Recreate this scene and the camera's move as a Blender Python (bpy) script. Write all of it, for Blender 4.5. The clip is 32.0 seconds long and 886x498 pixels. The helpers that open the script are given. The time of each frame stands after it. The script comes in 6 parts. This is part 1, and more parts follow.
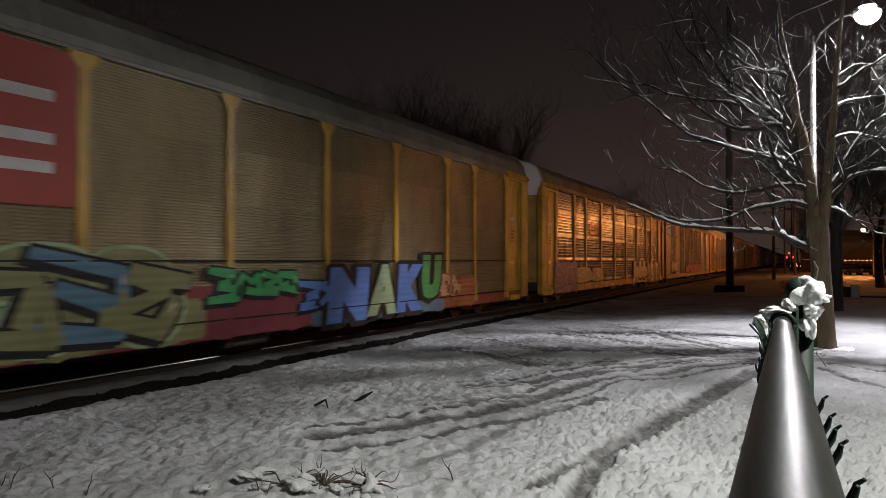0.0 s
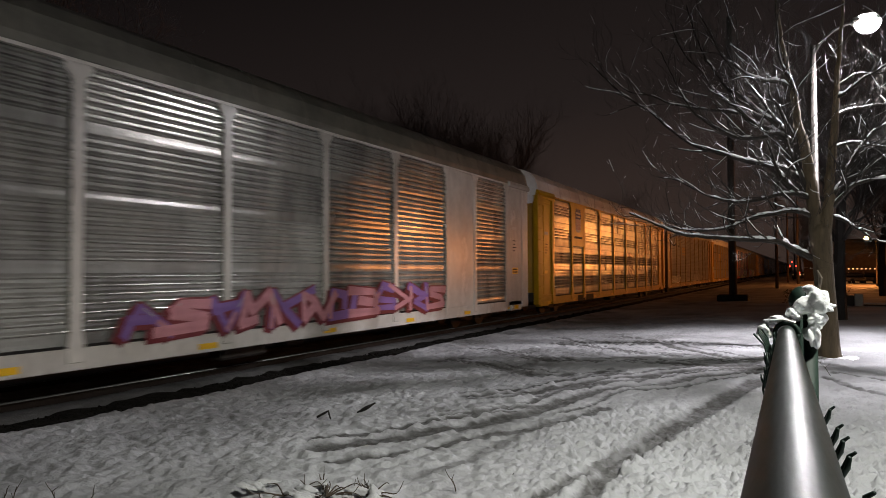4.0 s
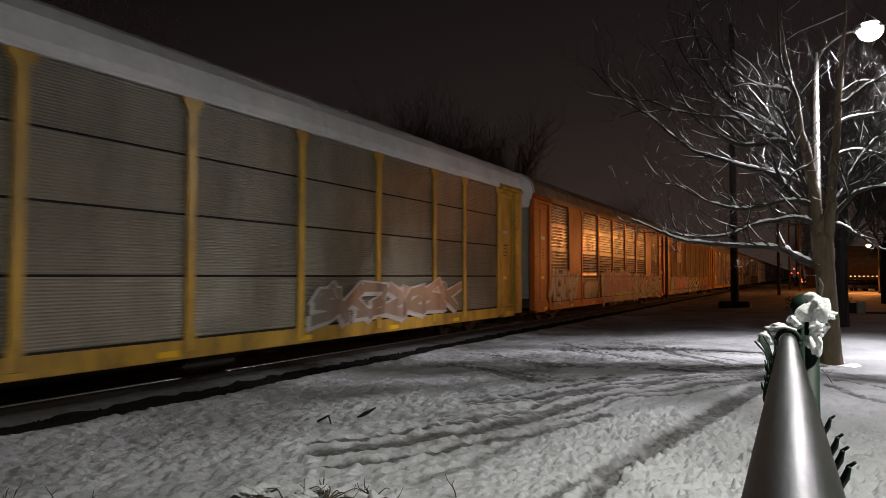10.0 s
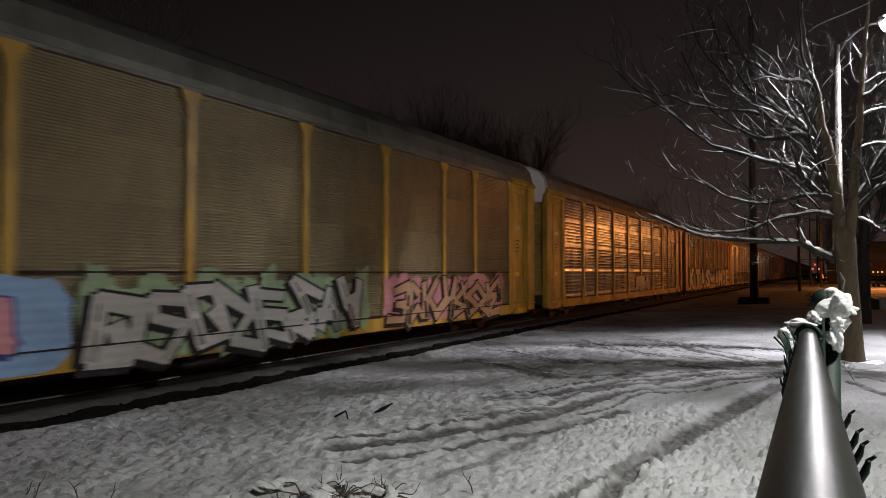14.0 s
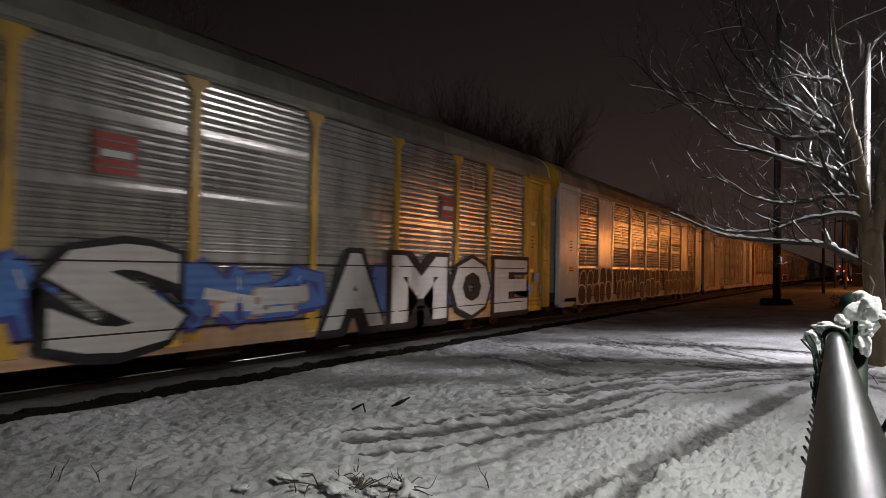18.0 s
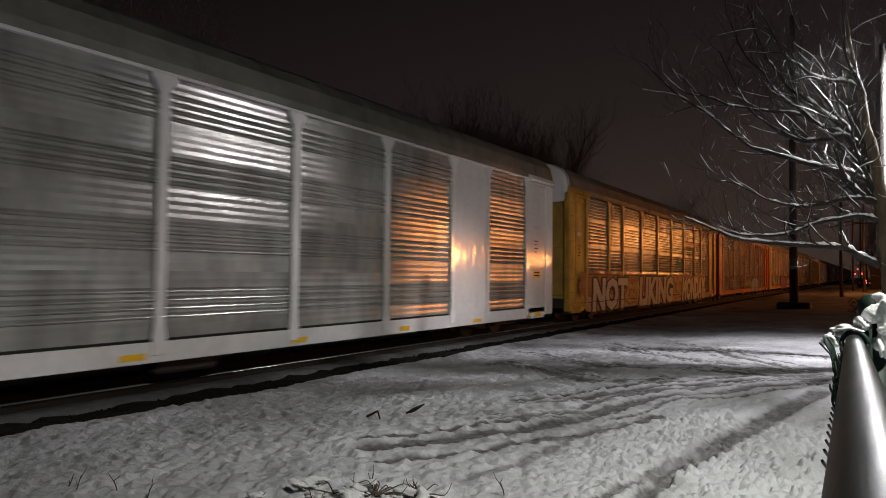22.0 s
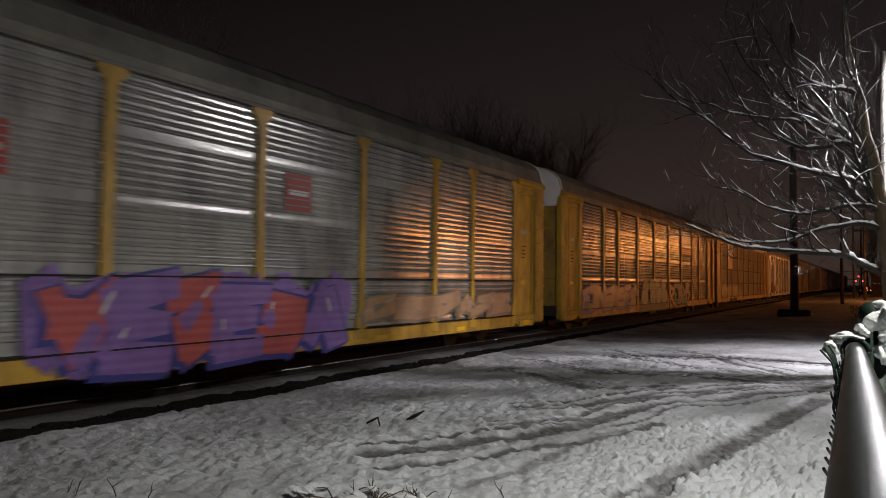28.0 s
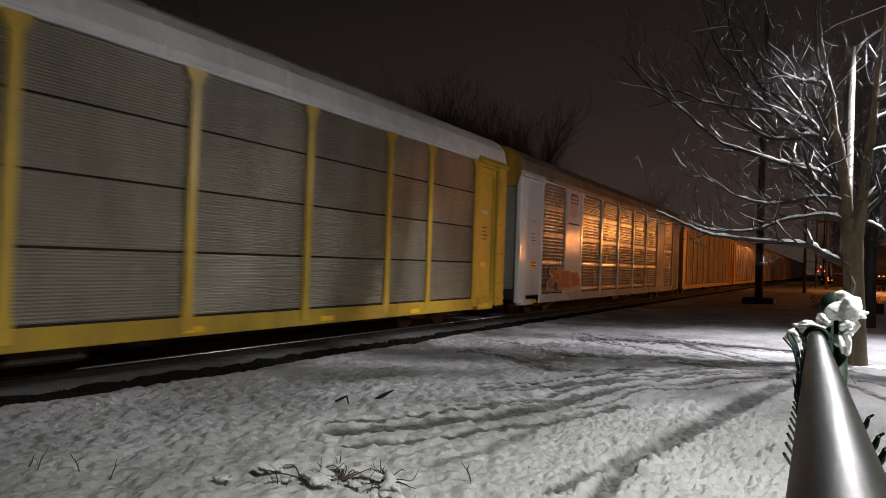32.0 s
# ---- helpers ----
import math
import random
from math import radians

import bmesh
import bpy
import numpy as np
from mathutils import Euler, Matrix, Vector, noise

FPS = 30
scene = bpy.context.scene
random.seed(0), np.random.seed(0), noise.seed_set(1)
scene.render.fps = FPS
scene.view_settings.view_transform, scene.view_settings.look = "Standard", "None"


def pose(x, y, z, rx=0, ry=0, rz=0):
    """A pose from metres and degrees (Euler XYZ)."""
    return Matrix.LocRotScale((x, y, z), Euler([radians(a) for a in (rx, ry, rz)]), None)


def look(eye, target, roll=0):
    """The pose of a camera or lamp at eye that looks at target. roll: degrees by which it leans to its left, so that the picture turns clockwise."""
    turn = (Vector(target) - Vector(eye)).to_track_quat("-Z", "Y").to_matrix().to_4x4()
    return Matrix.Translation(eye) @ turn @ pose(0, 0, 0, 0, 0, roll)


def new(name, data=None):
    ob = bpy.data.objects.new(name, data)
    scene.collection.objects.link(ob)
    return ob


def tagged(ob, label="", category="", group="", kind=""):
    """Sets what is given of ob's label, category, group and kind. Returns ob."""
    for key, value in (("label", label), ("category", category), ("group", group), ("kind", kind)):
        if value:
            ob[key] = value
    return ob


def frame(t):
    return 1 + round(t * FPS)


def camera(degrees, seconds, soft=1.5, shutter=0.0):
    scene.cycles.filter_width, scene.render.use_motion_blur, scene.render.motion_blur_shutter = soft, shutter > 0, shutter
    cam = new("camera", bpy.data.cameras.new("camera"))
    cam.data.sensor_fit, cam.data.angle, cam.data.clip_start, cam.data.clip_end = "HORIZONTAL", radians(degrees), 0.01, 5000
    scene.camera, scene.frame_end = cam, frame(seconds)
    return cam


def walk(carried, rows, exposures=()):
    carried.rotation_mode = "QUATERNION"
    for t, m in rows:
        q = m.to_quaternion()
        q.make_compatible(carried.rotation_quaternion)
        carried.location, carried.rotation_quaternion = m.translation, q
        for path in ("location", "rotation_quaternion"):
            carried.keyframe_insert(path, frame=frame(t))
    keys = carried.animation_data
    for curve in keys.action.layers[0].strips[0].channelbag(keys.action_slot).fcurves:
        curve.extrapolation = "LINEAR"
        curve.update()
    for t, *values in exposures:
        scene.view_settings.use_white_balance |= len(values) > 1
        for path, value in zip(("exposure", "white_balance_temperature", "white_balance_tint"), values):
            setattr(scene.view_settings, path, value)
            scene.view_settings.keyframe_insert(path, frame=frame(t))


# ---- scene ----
# World: z = 0 is the rail head, +y runs along the track, the camera stands at the fence.
EYE = 1.84


def at(x, y, z, yaw, tilt, lean):
    return pose(x, y, EYE + z, 90 + tilt, 0, yaw) @ pose(0, 0, 0, 0, 0, lean)


cam = camera(66.3, 32.0, soft=0.8, shutter=0.28)
walk(cam, [
    (0, at(0.002, 0.001, -0.001, 27.79, 0.99, -0.01)),
    (0.5, at(0.002, 0.001, -0.000, 27.73, 1.04, -0.11)),
    (1, at(0.002, 0.001, -0.001, 27.75, 1.04, -0.06)),
    (1.5, at(0.001, 0.001, -0.001, 27.85, 1.05, 0.04)),
    (2, at(0.002, 0.001, -0.000, 27.90, 1.20, -0.01)),
    (2.5, at(0.001, 0.000, 0.001, 27.87, 1.38, 0.13)),
    (3, at(0.001, 0.001, -0.000, 27.94, 1.61, 0.16)),
    (3.5, at(0.001, 0.001, -0.000, 28.04, 1.85, -0.01)),
    (5.5, at(0.002, 0.001, 0.000, 27.66, 1.40, -0.87)),
    (6, at(0.003, 0.002, 0.001, 27.81, 1.19, -0.92)),
    (6.5, at(0.002, 0.001, 0.001, 27.98, 1.07, -0.85)),
    (7, at(0.001, 0.001, 0.001, 28.18, 1.05, -0.81)),
    (7.5, at(0.001, 0.001, 0.001, 28.23, 1.10, -0.90)),
    (8, at(0.003, 0.001, 0.000, 28.15, 1.33, -0.90)),
    (8.5, at(0.002, 0.001, 0.000, 27.96, 1.66, -0.39)),
    (9, at(-0.000, -0.000, 0.000, 27.76, 1.98, 0.00)),
    (9.5, at(0.001, 0.001, 0.000, 27.79, 2.18, 0.01)),
    (10, at(0.002, 0.001, 0.001, 28.11, 2.27, 0.08)),
    (10.5, at(0.002, 0.001, -0.002, 28.56, 2.29, 0.45)),
    (11, at(0.000, 0.000, 0.000, 28.75, 2.14, 0.74)),
    (11.5, at(0.001, 0.001, -0.001, 28.79, 1.95, 0.77)),
    (12, at(0.001, 0.001, 0.000, 28.80, 1.79, 0.82)),
    (12.5, at(0.000, 0.000, 0.001, 28.88, 1.75, 0.86)),
    (13, at(-0.000, -0.000, -0.001, 29.06, 1.64, 0.88)),
    (13.5, at(0.001, 0.001, -0.001, 29.30, 1.63, 0.49)),
    (14, at(0.003, 0.002, -0.001, 29.49, 1.95, 0.02)),
    (14.5, at(0.002, 0.001, -0.002, 29.61, 2.30, 0.08)),
    (16.5, at(-0.001, -0.001, -0.002, 30.53, 2.20, 1.10)),
    (17, at(-0.002, -0.001, -0.002, 30.31, 2.02, 1.17)),
    (17.5, at(-0.001, -0.000, -0.001, 30.46, 1.68, 1.19)),
    (18, at(-0.005, -0.003, 0.000, 31.09, 1.52, 1.05)),
    (18.5, at(-0.006, -0.003, -0.002, 31.89, 1.78, 0.81)),
    (19, at(-0.006, -0.003, -0.001, 32.27, 2.03, 0.41)),
    (19.5, at(-0.005, -0.002, -0.003, 32.31, 2.22, -0.07)),
    (20, at(-0.006, -0.003, -0.001, 32.25, 2.28, -0.28)),
    (20.5, at(-0.004, -0.002, -0.002, 32.27, 2.23, -0.16)),
    (21, at(-0.006, -0.003, -0.001, 32.22, 2.13, 0.12)),
    (21.5, at(-0.006, -0.003, -0.001, 32.25, 2.09, 0.40)),
    (22, at(-0.005, -0.003, -0.002, 32.20, 2.06, 0.53)),
    (22.5, at(-0.006, -0.003, -0.001, 31.95, 2.03, 0.53)),
    (23, at(-0.008, -0.004, 0.000, 31.74, 2.04, 0.54)),
    (23.5, at(-0.005, -0.003, -0.002, 31.87, 2.25, 0.64)),
    (24, at(-0.005, -0.003, -0.003, 32.09, 2.39, 0.76)),
    (24.5, at(-0.007, -0.003, -0.001, 32.35, 2.31, 1.13)),
    (25, at(-0.007, -0.004, -0.002, 32.47, 2.20, 1.33)),
    (25.5, at(-0.007, -0.003, -0.002, 32.51, 2.21, 1.17)),
    (27.5, at(-0.008, -0.004, -0.001, 32.17, 1.79, 0.81)),
    (28, at(-0.005, -0.003, -0.002, 32.25, 2.59, 0.67)),
    (28.5, at(-0.003, -0.001, -0.003, 32.13, 3.27, 1.24)),
    (29, at(-0.006, -0.003, -0.002, 31.52, 3.05, 1.73)),
    (29.5, at(-0.008, -0.004, -0.002, 30.86, 2.57, 1.76)),
    (30, at(-0.006, -0.003, -0.002, 30.34, 2.10, 1.40)),
    (30.5, at(-0.007, -0.004, -0.000, 30.04, 1.58, 1.25)),
    (31, at(-0.008, -0.004, -0.001, 29.87, 1.12, 1.50)),
    (31.5, at(-0.009, -0.005, -0.000, 29.75, 0.98, 1.82)),
    (32, at(-0.008, -0.004, -0.001, 29.89, 1.02, 2.03)),
], exposures=[(0, 0.16), (3, 0.16), (6, 0.08), (14, 0.06), (19, 0.06), (22, 0.14), (24, 0.08), (26, 0.05), (28.5, 0.1), (30, 0.28), (32, 0.32)])

# ---- night sky, lamps ----
world = bpy.data.worlds.new("night_sky")
scene.world = world
world.use_nodes = True
wn, wl = world.node_tree.nodes, world.node_tree.links
coord = wn.new("ShaderNodeTexCoord")
sep = wn.new("ShaderNodeSeparateXYZ")
wl.new(coord.outputs["Generated"], sep.inputs[0])
ramp = wn.new("ShaderNodeValToRGB")
ramp.color_ramp.elements[0].position, ramp.color_ramp.elements[0].color = 0.0, (0.042, 0.027, 0.022, 1)
ramp.color_ramp.elements[1].position, ramp.color_ramp.elements[1].color = 0.62, (0.0042, 0.0033, 0.0034, 1)
mid = ramp.color_ramp.elements.new(0.27)
mid.color = (0.0165, 0.0121, 0.0112, 1)
away = wn.new("ShaderNodeMath")   # the glow of the town lies down the line
away.operation, away.inputs[1].default_value, away.inputs[2].default_value = "MULTIPLY_ADD", -0.5, 0.5
wl.new(sep.outputs["Y"], away.inputs[0])
height = wn.new("ShaderNodeMath")
height.operation = "ADD"
wl.new(sep.outputs["Z"], height.inputs[0])
wl.new(away.outputs[0], height.inputs[1])
wl.new(height.outputs[0], ramp.inputs[0])
back = wn["Background"]
wl.new(ramp.outputs[0], back.inputs[0])
back.inputs[1].default_value = 0.95


WHITE_LAMP = (1.34, 17.3, 7.02)
BACK_LAMP = (2.7, 1.3, 6.3)
# the last lamp is unseen, added to brighten the farthest cars
SODIUM = [(16.6, 56.0, 3.6), (22.3, 90.0, 3.8), (5.9, 84.0, 4.9), (12.5, 104.0, 6.0), (6.0, 165.0, 7.5)]
beam = bpy.data.lights.new("street_lamp_light", "SPOT")
beam.energy, beam.color, beam.shadow_soft_size, beam.spot_size, beam.spot_blend = 4100, (1.0, 0.95, 1.0), 0.15, radians(152), 0.5
new("street_lamp_light", beam).matrix_world = look((1.34, 17.3, 7.0), (1.7, 14.2, 0.0))
near = bpy.data.lights.new("street_lamp_light", "SPOT")
near.energy, near.color, near.shadow_soft_size, near.spot_size, near.spot_blend = 2800, (1.0, 1.0, 0.9), 0.12, radians(156), 0.9
new("street_lamp_light", near).matrix_world = look(BACK_LAMP, (BACK_LAMP[0] + 0.2, BACK_LAMP[1] + 3.2, 0.0))
for place, power, spread in zip(SODIUM, (3700, 2700, 2300, 2300, 1500), (139, 147, 166, 160, 170)):
    sodium = bpy.data.lights.new("sodium_lamp_light", "SPOT")   # cones turned to the train and trimmed to spare the fence rail
    sodium.energy, sodium.color, sodium.shadow_soft_size, sodium.spot_size, sodium.spot_blend = power, (1.0, 0.32, 0.075), 0.3, radians(spread), 0.12
    new("sodium_lamp_light", sodium).matrix_world = look(place, (place[0] - 2.0, place[1], place[2] - 1.0))


# ---- materials ----
def nodes_of(name):
    m = bpy.data.materials.new(name)
    m.use_nodes = True
    return m, m.node_tree.nodes, m.node_tree.links, m.node_tree.nodes["Principled BSDF"]


def surface(name, colour, rough=0.6, metal=0.0, stain=(0.1, 0.08, 0.06), amount=0.4, scale=2.0, stretch=(1, 1, 1),
            bump=0.0, bump_scale=40.0, vary=0.12, rough_vary=0.12, spec=0.5, clear=0.0, ribs=0.0):
    """Paint, metal, wood or stone with large stains, fine grain, and a little difference from piece to piece."""
    m, n, l, bsdf = nodes_of(name)
    tc = n.new("ShaderNodeTexCoord")
    mp = n.new("ShaderNodeMapping")
    mp.inputs["Scale"].default_value = stretch
    l.new(tc.outputs["Object"], mp.inputs[0])
    big = n.new("ShaderNodeTexNoise")
    big.inputs["Scale"].default_value, big.inputs["Detail"].default_value, big.inputs["Roughness"].default_value = scale, 6, 0.65
    l.new(mp.outputs[0], big.inputs["Vector"])
    fine = n.new("ShaderNodeTexNoise")
    fine.inputs["Scale"].default_value, fine.inputs["Detail"].default_value = scale * 14, 4
    l.new(mp.outputs[0], fine.inputs["Vector"])
    info = n.new("ShaderNodeObjectInfo")
    shift = n.new("ShaderNodeVectorMath")
    shift.operation = "ADD"
    l.new(mp.outputs[0], shift.inputs[0])
    mul = n.new("ShaderNodeMath")
    mul.operation, mul.inputs[1].default_value = "MULTIPLY", 57.0
    l.new(info.outputs["Random"], mul.inputs[0])
    l.new(mul.outputs[0], shift.inputs[1])
    l.new(shift.outputs[0], big.inputs["Vector"])
    cr = n.new("ShaderNodeMapRange")
    cr.inputs[1].default_value, cr.inputs[2].default_value = 0.42, 0.72
    l.new(big.outputs["Fac"], cr.inputs[0])
    amt = n.new("ShaderNodeMath")
    amt.operation, amt.inputs[1].default_value = "MULTIPLY", amount
    l.new(cr.outputs[0], amt.inputs[0])
    mix = n.new("ShaderNodeMix")
    mix.data_type = "RGBA"
    mix.inputs[6].default_value, mix.inputs[7].default_value = (*colour, 1), (*stain, 1)
    l.new(amt.outputs[0], mix.inputs[0])
    hsv = n.new("ShaderNodeHueSaturation")
    l.new(mix.outputs[2], hsv.inputs["Color"])
    val = n.new("ShaderNodeMapRange")
    val.inputs[3].default_value, val.inputs[4].default_value = 1 - vary, 1 + vary
    l.new(info.outputs["Random"], val.inputs[0])
    fv = n.new("ShaderNodeMapRange")
    fv.inputs[3].default_value, fv.inputs[4].default_value = 0.82, 1.18
    l.new(fine.outputs["Fac"], fv.inputs[0])
    vm = n.new("ShaderNodeMath")
    vm.operation = "MULTIPLY"
    l.new(val.outputs[0], vm.inputs[0])
    l.new(fv.outputs[0], vm.inputs[1])
    l.new(vm.outputs[0], hsv.inputs["Value"])
    l.new(hsv.outputs[0], bsdf.inputs["Base Color"])
    rr = n.new("ShaderNodeMapRange")
    rr.inputs[3].default_value, rr.inputs[4].default_value = max(0.03, rough - rough_vary), min(1, rough + rough_vary)
    l.new(big.outputs["Fac"], rr.inputs[0])
    l.new(rr.outputs[0], bsdf.inputs["Roughness"])
    bsdf.inputs["Metallic"].default_value = metal
    bsdf.inputs["Specular IOR Level"].default_value = spec
    bsdf.inputs["Coat Weight"].default_value = clear
    if ribs:      # the sheet's ribs show through a layer of paint
        wave = n.new("ShaderNodeTexWave")
        wave.bands_direction, wave.wave_profile = "Z", "SIN"
        wave.inputs["Scale"].default_value, wave.inputs["Distortion"].default_value, wave.inputs["Detail"].default_value = 2.2, 0.6, 1.0
        l.new(tc.outputs["Object"], wave.inputs["Vector"])
        bp = n.new("ShaderNodeBump")
        bp.inputs["Strength"].default_value, bp.inputs["Distance"].default_value = ribs, 0.03
        l.new(wave.outputs["Fac"], bp.inputs["Height"])
        l.new(bp.outputs[0], bsdf.inputs["Normal"])
    if bump:
        bn = n.new("ShaderNodeTexNoise")
        bn.inputs["Scale"].default_value, bn.inputs["Detail"].default_value = bump_scale, 5 if bump_scale > 3 else 1
        l.new(mp.outputs[0], bn.inputs["Vector"])
        bp = n.new("ShaderNodeBump")
        bp.inputs["Strength"].default_value, bp.inputs["Distance"].default_value = bump, 0.02
        l.new(bn.outputs["Fac"], bp.inputs["Height"])
        l.new(bp.outputs[0], bsdf.inputs["Normal"])
    return m


def glow(name, colour, strength):
    m, n, l, bsdf = nodes_of(name)
    bsdf.inputs["Base Color"].default_value = (0.8, 0.8, 0.8, 1)
    bsdf.inputs["Emission Color"].default_value = (*colour, 1)
    bsdf.inputs["Emission Strength"].default_value = strength
    return m


def snow_ground():
    """Trodden snow; an attribute greys the wheel tracks: wet slush and painted shade together."""
    m, n, l, bsdf = nodes_of("trodden_snow")
    tc = n.new("ShaderNodeTexCoord")
    big = n.new("ShaderNodeTexNoise")
    big.inputs["Scale"].default_value, big.inputs["Detail"].default_value = 0.5, 6
    l.new(tc.outputs["Object"], big.inputs["Vector"])
    clod = n.new("ShaderNodeTexNoise")
    clod.inputs["Scale"].default_value, clod.inputs["Detail"].default_value, clod.inputs["Roughness"].default_value = 12.0, 5, 0.58
    l.new(tc.outputs["Object"], clod.inputs["Vector"])
    worn_shade = n.new("ShaderNodeAttribute")
    worn_shade.attribute_name = "worn_shade"
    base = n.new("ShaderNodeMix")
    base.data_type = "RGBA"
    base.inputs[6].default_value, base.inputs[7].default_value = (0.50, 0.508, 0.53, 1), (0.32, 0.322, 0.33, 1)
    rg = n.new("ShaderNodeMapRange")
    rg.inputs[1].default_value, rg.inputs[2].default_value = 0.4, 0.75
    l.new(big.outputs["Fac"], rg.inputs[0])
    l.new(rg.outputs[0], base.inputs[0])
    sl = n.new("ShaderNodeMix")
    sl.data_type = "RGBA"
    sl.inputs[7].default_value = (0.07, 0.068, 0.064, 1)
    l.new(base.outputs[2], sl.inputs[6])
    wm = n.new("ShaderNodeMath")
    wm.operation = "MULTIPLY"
    l.new(worn_shade.outputs["Fac"], wm.inputs[0])
    # grey is stronger in clod hollows: crease shade put into the colour
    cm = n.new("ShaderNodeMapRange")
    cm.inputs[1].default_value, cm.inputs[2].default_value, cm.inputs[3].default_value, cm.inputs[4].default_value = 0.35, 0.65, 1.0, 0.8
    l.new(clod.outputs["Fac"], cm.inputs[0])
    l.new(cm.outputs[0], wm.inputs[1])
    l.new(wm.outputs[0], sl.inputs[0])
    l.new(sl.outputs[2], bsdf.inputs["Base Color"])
    bsdf.inputs["Roughness"].default_value = 0.75
    bsdf.inputs["Specular IOR Level"].default_value = 0.3
    bp = n.new("ShaderNodeBump")
    bp.inputs["Strength"].default_value, bp.inputs["Distance"].default_value = 0.7, 0.05
    crumb = n.new("ShaderNodeTexVoronoi")
    crumb.inputs["Scale"].default_value = 17.0
    l.new(tc.outputs["Object"], crumb.inputs["Vector"])
    both = n.new("ShaderNodeMath")
    both.operation, both.inputs[1].default_value = "MULTIPLY_ADD", -0.25
    l.new(crumb.outputs["Distance"], both.inputs[0])
    l.new(clod.outputs["Fac"], both.inputs[2])
    l.new(both.outputs[0], bp.inputs["Height"])
    l.new(bp.outputs[0], bsdf.inputs["Normal"])
    return m


